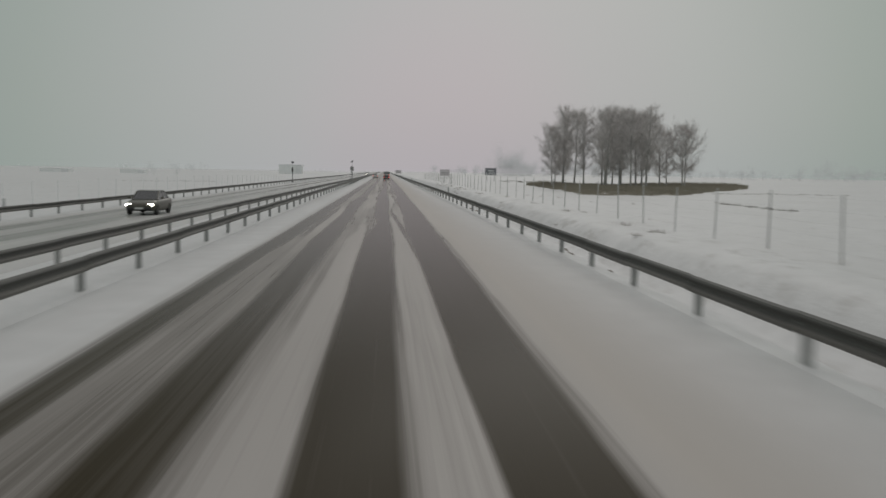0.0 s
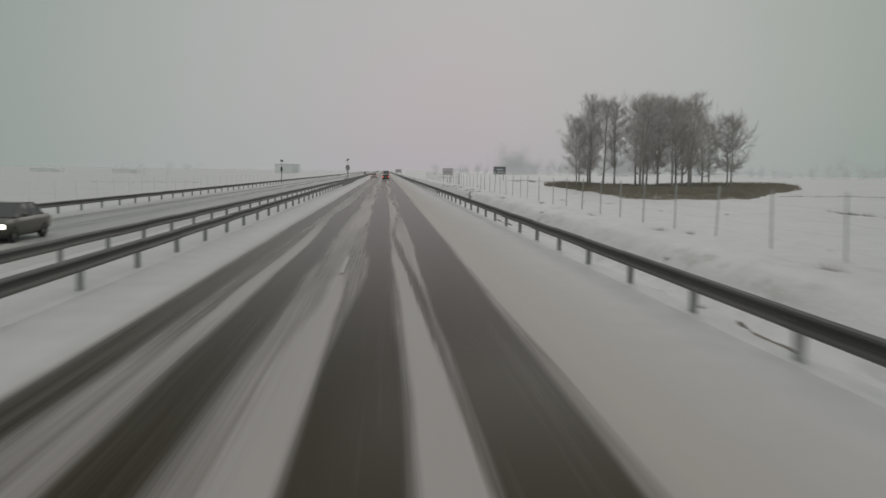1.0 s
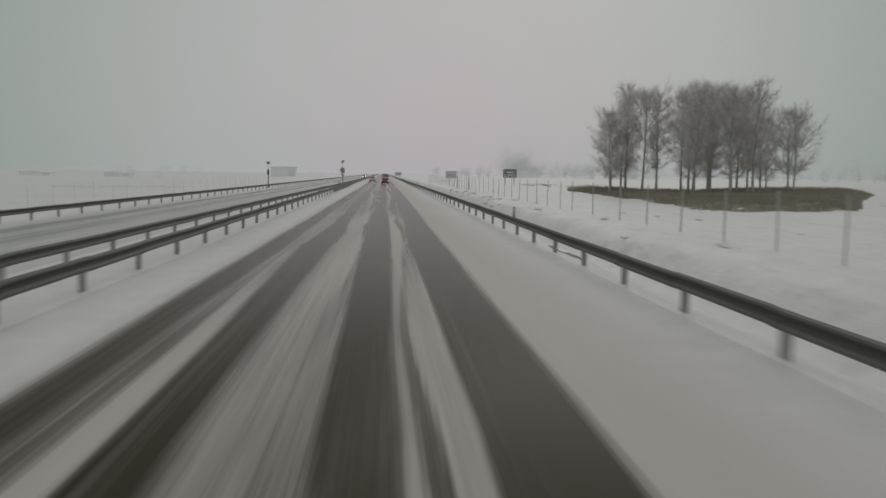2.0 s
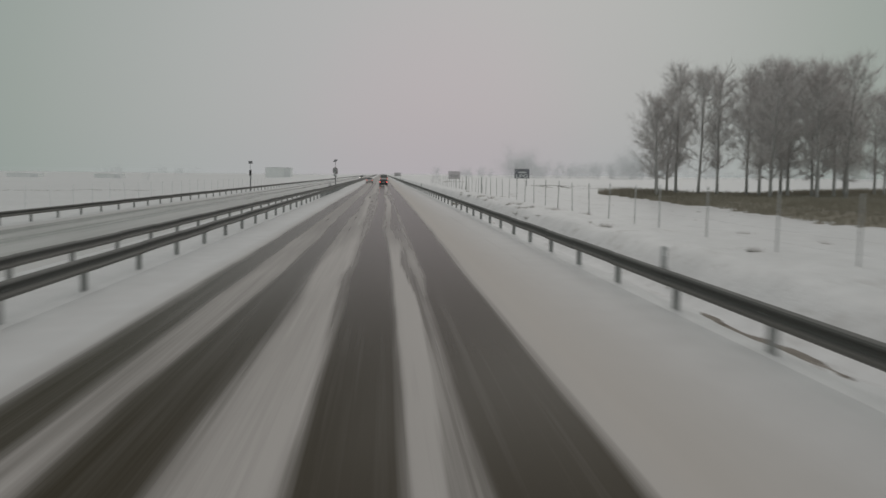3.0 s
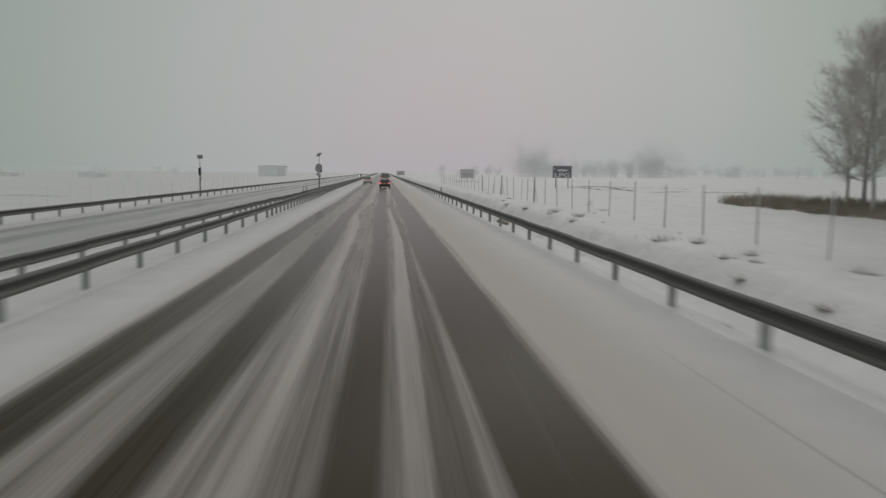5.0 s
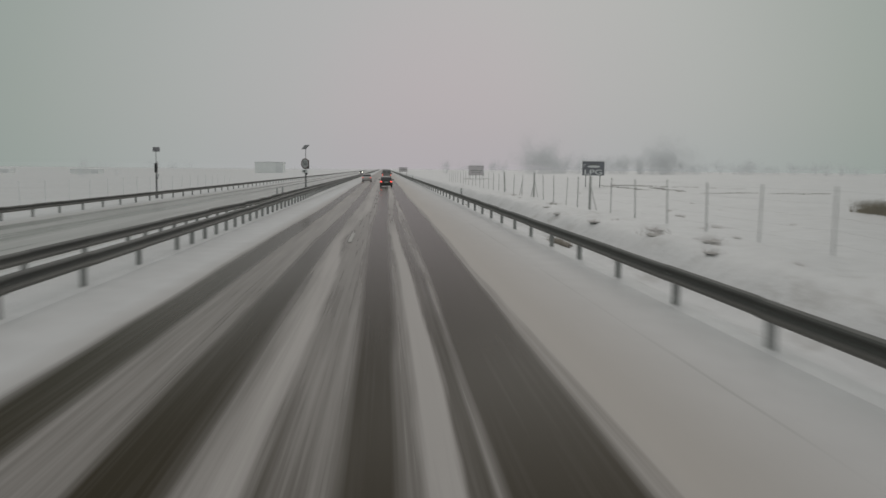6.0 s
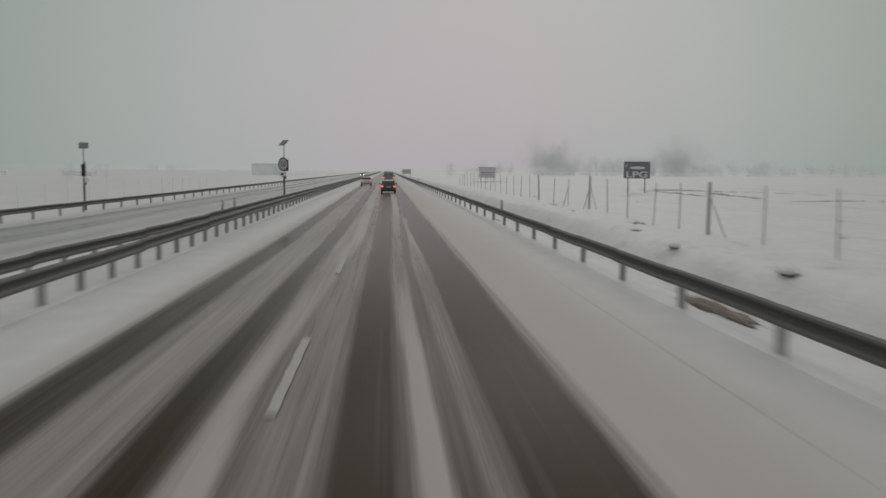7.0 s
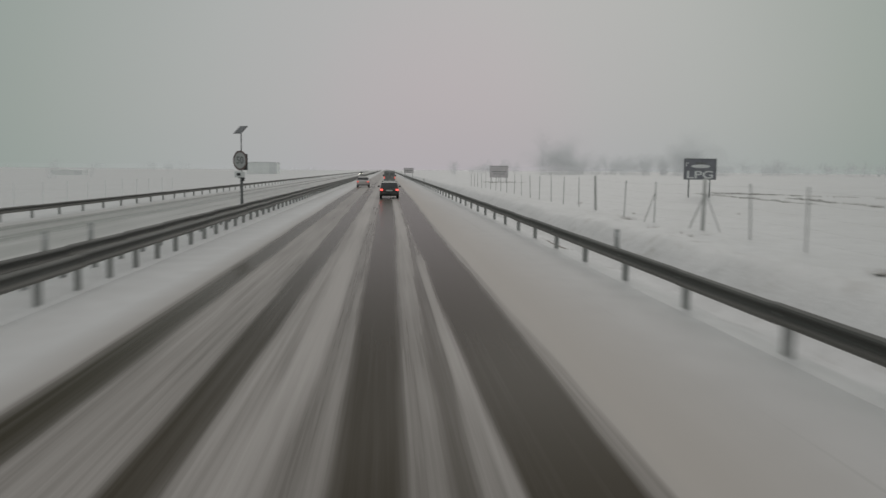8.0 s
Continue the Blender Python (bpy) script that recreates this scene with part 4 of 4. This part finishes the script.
        g = min(0.0, ground_z(cx, p.y) - 0.03)
        rings.append([(cx - w / 2, p.y, g - 0.04), (cx - w / 4, p.y, g + 0.055), (cx + w / 4, p.y, g + 0.06), (cx + w / 2, p.y, g - 0.06)])
    t = thing("soil_streak", "narrow streak of bare brown soil behind the guard rail", "soil", pose(0, 0, 0), "soil streaks")
    part("ridge", loft(rings), M_SOIL, t)


for i, (pts, w) in enumerate((
        (((8.45, 44.5), (8.10, 42.4), (7.85, 40.3)), 0.32), (((7.80, 84.3), (8.0, 80.8), (7.80, 77.6)), 0.5),
        (((7.75, 205.0), (7.85, 202.6), (7.95, 200.4)), 0.30), (((8.30, 36.2), (8.10, 35.0)), 0.16), (((5.9, 246.0), (6.0, 242.0)), 0.25))):
    soil_streak([(x, y, 0) for x, y in pts], w, i)
scrape = thing("soil_heap", "bare patch of tan soil in the snowy roadside ditch", "soil", pose(8.85, 166.2, ground_z(8.85, 166.2) - 0.02))
bm = bmesh.new()
bmesh.ops.create_icosphere(bm, subdivisions=3, radius=1.0)
for v in bm.verts:
    k = 1 + 0.45 * noise.noise(v.co * 2.3)
    v.co = Vector((v.co.x * 0.34 * k, v.co.y * 2.2 * k, v.co.z * 0.16 * k))
part("mound", bm, M_SOIL, scrape, smooth=True)
v_, f_ = prisms(np.column_stack([np.random.normal(0, 0.2, 90), np.random.normal(0, 1.3, 90), np.full(90, 0.05)]), np.column_stack([np.random.normal(0, 0.3, 90), np.random.normal(0, 1.4, 90), np.random.uniform(0.1, 0.3, 90)]), 0.008, 0.003)
tagged(part("stubble", raw_mesh("stubble", v_.tolist(), f_.tolist(), M_STRAW), None, scrape), kind="stuff")


# ---------------------------------------------------------------- signs
def lettering(name, text, size, parent, at, material, depth=0.006, wide=1.0):
    cu = bpy.data.curves.new(name, "FONT")
    cu.body = text
    cu.size = size
    cu.align_x, cu.align_y = "CENTER", "CENTER"
    cu.extrude = depth
    cu.offset = size * 0.018
    cu.materials.append(material)
    ob = new(name, cu)
    ob.parent = parent
    ob.matrix_basis = at @ Matrix.Diagonal((wide, 1, 1, 1))
    return ob


def lpg_sign(x, y):
    g = ground_z(x, y)
    s = thing("fuel_sign", "dark blue roadside fuel sign with white lettering on two posts", "road sign", pose(x, y, g, 0, 0, 4))
    lo, hi, w = 1.80 - g, 3.78 - g, 3.2
    part("board", box((0, 0, (lo + hi) / 2), (w, 0.06, hi - lo), 0.015), M_SIGNBLUE, s)
    rim = bmesh.new()
    for cx, cz, sx, sz in ((0, hi - 0.03, w, 0.06), (0, lo + 0.03, w, 0.06), (-w / 2 + 0.03, (lo + hi) / 2, 0.06, hi - lo - 0.12), (w / 2 - 0.03, (lo + hi) / 2, 0.06, hi - lo - 0.12)):
        add_box(rim, (cx, -0.04, cz), (sx, 0.03, sz))
    part("border", rim, M_POLE, s, "dull metal border")
    for px_ in (-1.05, 1.05):
        part("leg", tube((px_, 0.08, -0.3), (px_, 0.08, hi - 0.2), 0.06), M_POLE, s)
    pill = bmesh.new()
    bmesh.ops.create_uvsphere(pill, u_segments=20, v_segments=10, radius=1, matrix=Matrix.LocRotScale((0.05, -0.035, lo + 1.25), None, (0.95, 0.02, 0.17)))
    part("emblem", pill, M_WHITE, s, "white oval emblem")
    cap = bmesh.new()
    bmesh.ops.create_uvsphere(cap, u_segments=16, v_segments=8, radius=1, matrix=Matrix.LocRotScale((0.05, -0.035, lo + 1.55), None, (0.6, 0.018, 0.08)))
    part("emblem", cap, M_POLE, s, "grey swoosh over the oval")
    bm = bmesh.new()
    add_box(bm, (-1.28, -0.035, lo + 1.55), (0.30, 0.02, 0.08))
    add_box(bm, (-1.38, -0.035, lo + 1.38), (0.08, 0.02, 0.30))
    part("arrow", bm, M_WHITE, s, "white corner arrow")
    part("band", box((0, -0.034, lo + 0.87), (w - 0.3, 0.012, 0.04)), M_POLE, s)
    lettering("lettering", "LPG", 0.98, s, pose(0, -0.036, lo + 0.43, 90, 0, 0), M_WHITE, 0.006, 1.62)
    return s


lpg_sign(29.55, 243.5)


def speed_sign(x, y, face_turn, label, panel_turn, lower=0.0):
    """A mast with a solar panel, a round plate, a lamp box and a battery cabinet."""
    g = ground_z(x, y)
    g, at_z = g + lower, g
    s = thing("speed_sign", label, "road sign", pose(x, y, at_z, 0, 0, face_turn), "solar-powered speed signs")
    part("mast", tube((0, 0.08, -0.3), (0, 0.08, 2.25 - g), 0.085, 0.08, 12), M_POLE, s)
    part("upper_mast", tube((0, 0.08, 2.2 - g), (0, 0.08, 4.45 - g), 0.035, 0.03, 10), M_POLE, s)
    zc = 2.92 - g
    plate = bmesh.new()
    bmesh.ops.create_cone(plate, cap_ends=True, segments=40, radius1=0.45, radius2=0.45, depth=0.02, matrix=Matrix.Translation((0, -0.02, zc)) @ Matrix.Rotation(radians(90), 4, "X"))
    part("plate", plate, M_DULLFACE, s, "grey slush-misted round face")
    ring = bmesh.new()
    vs = []
    for k in range(40):
        a = k * math.pi / 20
        vs.append([ring.verts.new((math.cos(a) * r, yy, zc + math.sin(a) * r)) for r, yy in ((0.45, -0.035), (0.45, 0.0), (0.55, 0.0), (0.55, -0.035))])
    for k in range(40):
        p, q = vs[k], vs[(k + 1) % 40]
        for j in range(4):
            ring.faces.new((p[j], p[(j + 1) % 4], q[(j + 1) % 4], q[j]))
    bmesh.ops.recalc_face_normals(ring, faces=ring.faces)
    part("rim", ring, M_SIGNRED, s, "dark red rim")
    lettering("lettering", "50", 0.56, s, pose(0, -0.034, zc, 90, 0, 0), M_POLE, 0.004, 1.05)
    part("lamp_box", box((-0.02, -0.05, 2.15 - g), (0.70, 0.16, 0.34), 0.02), M_WHITE, s, "pale lamp box")
    part("lamp", box((0.0, -0.14, 2.15 - g), (0.30, 0.03, 0.15), 0.01), M_BLACK, s, "dark lamp window")
    part("sensor", box((0.20, 0.0, 1.86 - g), (0.13, 0.13, 0.16), 0.015), M_BLACK, s)
    part("bracket", box((0, 0.08, 1.95 - g), (0.5, 0.05, 0.05), 0.006), M_POLE, s)
    panel = part("solar_panel", box((0, 0, 0), (0.64, 0.64, 0.035), 0.006), M_BLACK, s, "dark solar panel", at=pose(0, 0.05, 4.62 - g, 0, 0, panel_turn - face_turn) @ pose(0, 0, 0, 41, 0, 0))
    for i in range(4):
        for j in range(3):
            part("cell", box((-0.225 + 0.15 * i, -0.195 + 0.195 * j, 0.020), (0.135, 0.18, 0.006)), M_SOLAR, panel)
    part("housing", box((0.05, 0.13, zc - 0.08), (0.62, 0.22, 0.9), 0.03), M_BLACK, s, "dark box behind the round plate")
    part("cabinet", box((0.0, 0.08, 0.28), (0.34, 0.26, 0.62), 0.02), M_POLE, s, "grey battery cabinet")
    return s


speed_sign(-8.1, 213.0, -38, "round speed-limit sign with solar panel on a median mast", -40)
speed_sign(-21.75, 208.0, 106, "solar-powered speed sign turned sideways beyond the opposite carriageway", 14, 0.5)


def billboard(x, y, w, lo, hi, turn, label, material, legs=3, leg=0.07):
    g = ground_z(x, y)
    s = thing("billboard", label, "billboard", pose(x, y, g, 0, 0, turn))
    part("board", box((0, 0, (lo + hi) / 2 - g), (w, 0.12, hi - lo), 0.02), material, s)
    part("border", box((0, -0.05, hi - g - 0.06), (w + 0.06, 0.06, 0.12), 0.01), M_CHASSIS, s)
    part("stripe", box((0, -0.066, (lo + hi) / 2 - g), (w * 0.8, 0.012, 0.16)), M_CHASSIS, s, "dull unreadable bar")
    part("stripe", box((0, -0.066, (lo + hi) / 2 - g - 0.45), (w * 0.6, 0.012, 0.12)), M_CHASSIS, s, "dull unreadable bar")
    for i in range(legs):
        u = (i / (legs - 1) - 0.5) * w * 0.8
        part("leg", tube((u, 0.1, -0.4), (u, 0.1, hi - g - 0.1), leg), M_POLE, s)
    return s


billboard(23.6, 343, 3.9, 0.95, 3.4, 3, "pale reddish billboard beside the snowy road edge", M_BOARDBACK, 3, 0.035)
billboard(6.15, 402, 2.7, 1.45, 2.85, 0, "grey direction board above the far guard rail", M_BOARDBACK, 2, 0.04)


# ---------------------------------------------------------------- vehicles
def wheel(parent, x, y, r, w):
    t = bmesh.new()
    prof = [(-w / 2, r * 0.62), (-w / 2, r * 0.93), (-w / 2 + 0.03, r), (w / 2 - 0.03, r), (w / 2, r * 0.93), (w / 2, r * 0.62)]
    seg = 20
    vs = [[t.verts.new((px_, math.cos(2 * math.pi * k / seg) * pr, math.sin(2 * math.pi * k / seg) * pr)) for px_, pr in prof] for k in range(seg)]
    for k in range(seg):
        for j in range(len(prof)):
            a, b = vs[k], vs[(k + 1) % seg]
            t.faces.new((a[j], a[(j + 1) % len(prof)], b[(j + 1) % len(prof)], b[j]))
    bmesh.ops.recalc_face_normals(t, faces=t.faces)
    hub = new("wheel", as_mesh("wheel", tube((-w * 0.3, 0, 0), (w * 0.3, 0, 0), r * 0.16, None, 10), M_CHROME))
    hub.parent = parent
    hub.matrix_basis = pose(x, y, r)
    part("tyre", t, M_RUBBER, hub, smooth=False)
    rim = bmesh.new()
    bmesh.ops.create_cone(rim, cap_ends=True, segments=20, radius1=r * 0.64, radius2=r * 0.64, depth=w * 0.5, matrix=Matrix.Rotation(radians(90), 4, "Y"))
    part("rim", rim, M_RIM, hub)
    return hub


def section(w, zb, zt, y, crown=0.9):
    """A half-rounded car body section at y."""
    h = zt - zb
    half = [(0.80 * w, zb), (0.97 * w, zb + 0.14 * h), (w, zb + 0.42 * h), (0.985 * w, zb + 0.72 * h), (0.93 * w, zb + 0.93 * h), (crown * w * 0.86, zt)]
    return [(x, y, z) for x, z in half] + [(-x, y, z) for x, z in reversed(half)]


def car(label, paint, at, hatch, lamps, length=4.4, w=0.88, tall=1.46):
    """A passenger car facing +y; its rear is at -y."""
    c = thing("car", label, "car", at)
    L = length / 2
    rows = [(-L, 0.86, 0.42, 0.86), (-L + 0.10, 0.95, 0.30, 0.94), (-L + 0.5, 0.99, 0.24, 0.97), (-0.9, 1.0, 0.20, 0.96), (0.2, 1.0, 0.20, 0.94), (0.95, 1.0, 0.21, 0.92),
            (L - 0.65, 0.98, 0.23, 0.84), (L - 0.22, 0.93, 0.28, 0.76), (L, 0.80, 0.38, 0.64)]
    part("body", loft([section(w * k, zb, zt, y) for y, k, zb, zt in rows]), paint, c, smooth=True)
    tail = -L + 0.06 if hatch else -L + 0.75
    deck = 0.93
    cab = [(tail, deck, 0.86), (tail + 0.32, deck + (tall - deck) * 0.80, 0.80), (tail + 0.62, tall - 0.03, 0.74), (-0.3, tall, 0.73), (0.25, tall - 0.03, 0.74), (1.1, 0.93, 0.84)]

    def ring(y, top, k, base=0.90):
        top = max(top, base + 0.015)
        return [(w * 0.90, y, base), (w * (0.90 + k) / 2, y, base + (top - base) * 0.6), (w * k, y, top - 0.02), (w * k * 0.8, y, top), (-w * k * 0.8, y, top), (-w * k, y, top - 0.02),
                (-w * (0.90 + k) / 2, y, base + (top - base) * 0.6), (-w * 0.90, y, base)]

    part("greenhouse", loft([ring(y, z, k) for y, z, k in cab]), M_GLASS, c, "dark window glass", smooth=False)
    roof = [[(s * w * k * 0.99, y, z + 0.012) for s in (-1, -0.5, 0.5, 1)] + [(s * w * k * 0.99, y, z - 0.03) for s in (1, -1)] for y, z, k in cab[2:5]]
    part("roof", loft(roof), paint, c)
    for s in (-1, 1):
        part("pillar", tube((s * w * 0.88, tail + 0.02, 0.92), (s * w * 0.73, tail + 0.66, tall - 0.03), 0.05, 0.045, 6), paint, c)
        part("pillar", tube((s * w * 0.86, 1.1, 0.92), (s * w * 0.73, 0.25, tall - 0.04), 0.035, 0.035, 6), paint, c)
        part("pillar", tube((s * w * 0.885, -0.3, 0.92), (s * w * 0.735, -0.3, tall - 0.02), 0.035, 0.035, 6), M_BLACK, c)
        part("mirror", box((s * (w + 0.10), 0.72, 1.00), (0.20, 0.12, 0.14), 0.03), paint, c)
        wheel(c, s * (w - 0.10), -L + 0.85, 0.315, 0.2)
        wheel(c, s * (w - 0.10), L - 0.88, 0.315, 0.2)
        part("tail_lamp", box((s * w * 0.80, -L + 0.03, 0.76), (0.23, 0.10, 0.13), 0.02), (M_TAIL if hatch else M_BRAKE) if lamps == "rear" else M_SIGNRED, c, "red tail lamp")
        part("headlamp", box((s * w * 0.72, L - 0.10, 0.62), (0.34, 0.16, 0.15), 0.03), M_HEAD if lamps == "front" else M_WHITE, c, "clear headlamp")
    part("rear_bumper", box((0, -L + 0.02, 0.44), (w * 1.72, 0.16, 0.20), 0.05), paint, c)
    part("front_bumper", box((0, L - 0.06, 0.40), (w * 1.62, 0.16, 0.20), 0.05), M_BLACK, c)
    part("grille", box((0, L - 0.04, 0.58), (w * 0.75, 0.05, 0.10), 0.01), M_BLACK, c)
    part("number_plate", box((0, -L - 0.03, 0.70), (0.52, 0.02, 0.11), 0.004), M_PLATE, c, "plain pale plate")
    part("number_plate", box((0, L + 0.02, 0.42), (0.52, 0.02, 0.11), 0.004), M_PLATE, c, "plain pale plate")
    part("skirt", box((0, -L + 0.10, 0.29), (w * 1.5, 0.12, 0.12), 0.02), M_BLACK, c)
    if hatch:
        part("wiper", tube((0.05, -L + 0.08, 0.97), (0.42, -L + 0.12, 1.03), 0.012, None, 6), M_BLACK, c)
    return c


car("haze-greyed black hatchback with red tail lamps lit on the road", M_CARBLACK, pose(0.28, 239.0, 0.01), True, "rear", 4.3, 0.82, 1.47)
car("slush-stained pale saloon in the overtaking lane", M_CARPALE, pose(-3.2, 284.0, 0.01), False, "rear", 4.4, 0.87, 1.43)
car("dark olive saloon with dazzling headlamps on the opposite carriageway", M_CAROLIVE, pose(-14.7, 58.8, OPP_Z + 0.02, 0, 0, 180), False, "front", 4.5, 0.89, 1.44)
car("small dark car with headlamps lit far along the opposite carriageway", M_CAROLIVE, pose(-12.0, 570.0, OPP_Z + 0.02, 0, 0, 180), False, "front", 4.3, 0.87, 1.45)


def van(at):
    """A tall panel van facing +y, seen from its rear doors."""
    c = thing("van", "haze-greyed panel van with rear lamps lit", "van", at)

    def hoop(y, w, zb, zt, round_=0.3):
        half = [(0.86 * w, zb), (w, zb + 0.15), (w, zb + 0.75), (0.97 * w, zt - round_ * 1.3), (0.90 * w, zt - round_ * 0.45), (0.72 * w, zt - 0.06), (0.4 * w, zt)]
        return [(x, y, z) for x, z in half] + [(-x, y, z) for x, z in reversed(half)]

    rows = [(-2.75, 0.95, 0.42, 2.16), (-2.65, 0.99, 0.36, 2.24), (-1.0, 1.0, 0.34, 2.28), (0.9, 1.0, 0.34, 2.28), (1.35, 1.0, 0.34, 2.18), (1.95, 0.97, 0.34, 1.5), (2.55, 0.9, 0.36, 1.12), (2.8, 0.8, 0.42, 0.9)]
    part("body", loft([hoop(y, w, zb, zt, 0.3 if zt > 1.6 else 0.12) for y, w, zb, zt in rows]), M_TANK, c, smooth=True)
    for s in (-1, 1):
        door = part("rear_door", box((s * 0.45, -2.77, 1.28), (0.84, 0.04, 1.5), 0.015), M_TANK, c)
        part("door_window", box((s * 0.45, -2.80, 1.62), (0.58, 0.02, 0.46), 0.02), M_HAZYGLASS, door, "dark rear window")
        part("door_hinge", box((s * 0.86, -2.79, 1.2), (0.05, 0.04, 0.12), 0.01), M_CHASSIS, door)
        part("tail_lamp", box((s * 0.90, -2.76, 1.02), (0.15, 0.07, 0.36), 0.02), M_BRAKE, c, "bright red rear lamp")
        part("mirror", box((s * 1.12, 1.65, 1.35), (0.2, 0.1, 0.3), 0.03), M_BLACK, c)
        for y in (-1.75, 1.9):
            wheel(c, s * 0.86, y, 0.34, 0.22)
    part("door_handle", box((0.12, -2.81, 1.15), (0.05, 0.03, 0.16), 0.01), M_BLACK, c)
    part("rear_bumper", box((0, -2.78, 0.45), (1.8, 0.14, 0.2), 0.04), M_CHASSIS, c)
    part("windscreen", box((0, 1.72, 1.78), (1.6, 0.04, 0.72), 0.01, Euler((radians(38), 0, 0)).to_quaternion()), M_GLASS, c)
    part("number_plate", box((0, -2.86, 0.47), (0.52, 0.02, 0.11), 0.004), M_PLATE, c, "plain pale plate")
    return c


van(pose(0.55, 318.0, 0.01))


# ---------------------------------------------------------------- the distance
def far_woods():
    """Far field-edge woods, coloured pale for haze: crowns of fine twigs on thin stems."""
    rng = np.random.default_rng(5)
    # x from, x to, y from, y to, number, height
    stands = [(76, 94, 585, 602, 11, 17), (98, 168, 620, 665, 46, 11), (165, 186, 635, 654, 11, 21), (186, 330, 660, 740, 60, 8.5), (310, 400, 590, 640, 30, 12), (400, 700, 700, 860, 60, 9), (33, 40, 585, 600, 2, 8),
              (-150, -128, 480, 560, 3, 9), (-375, -300, 1450, 1560, 12, 15), (-480, -430, 1450, 1500, 5, 12), (-700, -480, 1400, 1600, 16, 7), (-300, -90, 1500, 1700, 16, 7), (50, 80, 680, 760, 16, 8)]
    a, b, r = [], [], []
    for x0, x1, y0, y1, n, tall in stands:
        for _ in range(n):
            x, y, h = rng.uniform(x0, x1), rng.uniform(y0, y1), tall * rng.uniform(0.7, 1.1)
            g = ground_z(x, y)
            wide = h * rng.uniform(0.26, 0.40)
            k = int((30 if y < 1000 else 9) * h * wide / 1.2)
            # crown points, denser towards lobes
            lobes = rng.normal(0, 1, (7, 3)) * np.array([wide * 0.55, wide * 0.55, h * 0.22]) + np.array([0, 0, h * 0.50])
            p = lobes[rng.integers(0, 7, k)] + rng.normal(0, 1, (k, 3)) * np.array([wide * 0.36, wide * 0.36, h * 0.14])
            p[:, 2] = np.abs(p[:, 2])
            d = rng.normal(0, 1, (k, 3)) + np.array([0, 0, 0.5])
            d /= np.linalg.norm(d, axis=1, keepdims=True)
            p += np.array([x, y, g])
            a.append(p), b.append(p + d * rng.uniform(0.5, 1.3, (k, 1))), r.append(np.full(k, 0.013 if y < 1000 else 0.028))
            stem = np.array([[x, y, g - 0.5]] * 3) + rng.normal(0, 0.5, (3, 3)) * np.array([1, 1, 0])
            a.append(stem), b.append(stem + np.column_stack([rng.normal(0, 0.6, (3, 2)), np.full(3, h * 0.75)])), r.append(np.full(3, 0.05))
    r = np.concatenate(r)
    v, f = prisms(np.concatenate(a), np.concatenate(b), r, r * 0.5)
    return tagged(new("far_woods", raw_mesh("far_woods", v.tolist(), f.tolist(), M_HAZEWOOD)), "woods coloured haze-pale far across the snowy fields", "woods", "", "stuff")


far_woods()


def farm_building(x, y, w, d, h, label):
    g = ground_z(x, y)
    s = thing("farm_building", label, "building", pose(x, y, g))
    part("wall", box((0, 0, h / 2 - 0.5), (w, d, h + 1), 0.05), M_WALL, s)
    roof = loft([[(-w / 2 - 0.4, yy, h), (0, yy, h + w * 0.02), (w / 2 + 0.4, yy, h), (w / 2 + 0.4, yy, h - 0.2), (-w / 2 - 0.4, yy, h - 0.2)] for yy in (-d / 2 - 0.3, d / 2 + 0.3)])
    part("roof", roof, M_ROOF, s, "snow-covered pitched roof")
    part("gable_wall", box((w * 0.37, -d / 2 - 0.1, h * 0.48), (w * 0.25, 0.3, h * 0.94), 0.03), M_PANE, s, "greyer end bay")
    return s


farm_building(-73.2, 680, 17.6, 14, 6.9, "pale barn with a snowy roof far beyond the road")
farm_building(-223, 783, 21, 12, 3.4, "long low grey farm building in far fields")
farm_building(-290, 783, 25, 12, 3.2, "second low grey farm building in far fields")


def backdrop():
    """Low haze ring all round, far beyond everything, glowing in the sky's colours."""
    rng = random.Random(9)
    n = 240
    verts, faces = [], []
    for k in range(n):
        a = 2 * math.pi * k / n
        r = 3000
        top = 6 + 9 * (0.5 + 0.5 * noise.noise((math.cos(a) * 9, math.sin(a) * 9, 2))) + rng.uniform(0, 2)
        verts += [(math.sin(a) * r, 120 + math.cos(a) * r, -12), (math.sin(a) * r, 120 + math.cos(a) * r, top)]
    for k in range(n):
        j = (k + 1) % n
        faces.append((2 * k, 2 * j, 2 * j + 1, 2 * k + 1))
    m = Mat("glowing_far_haze")
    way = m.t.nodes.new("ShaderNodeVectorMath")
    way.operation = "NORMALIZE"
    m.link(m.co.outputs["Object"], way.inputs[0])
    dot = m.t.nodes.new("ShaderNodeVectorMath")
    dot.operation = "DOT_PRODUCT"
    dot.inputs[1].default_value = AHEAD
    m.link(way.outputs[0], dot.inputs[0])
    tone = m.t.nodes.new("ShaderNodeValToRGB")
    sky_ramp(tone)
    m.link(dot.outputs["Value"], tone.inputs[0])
    # the ring emits the sky tones itself, so the horizon melts away
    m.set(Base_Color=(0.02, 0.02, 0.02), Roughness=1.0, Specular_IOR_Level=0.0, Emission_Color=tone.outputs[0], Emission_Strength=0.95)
    return tagged(new("backdrop", raw_mesh("backdrop", verts, faces, m.m, True)), "low band of haze on the far horizon, glowing in sky colours", "backdrop", "", "structure")


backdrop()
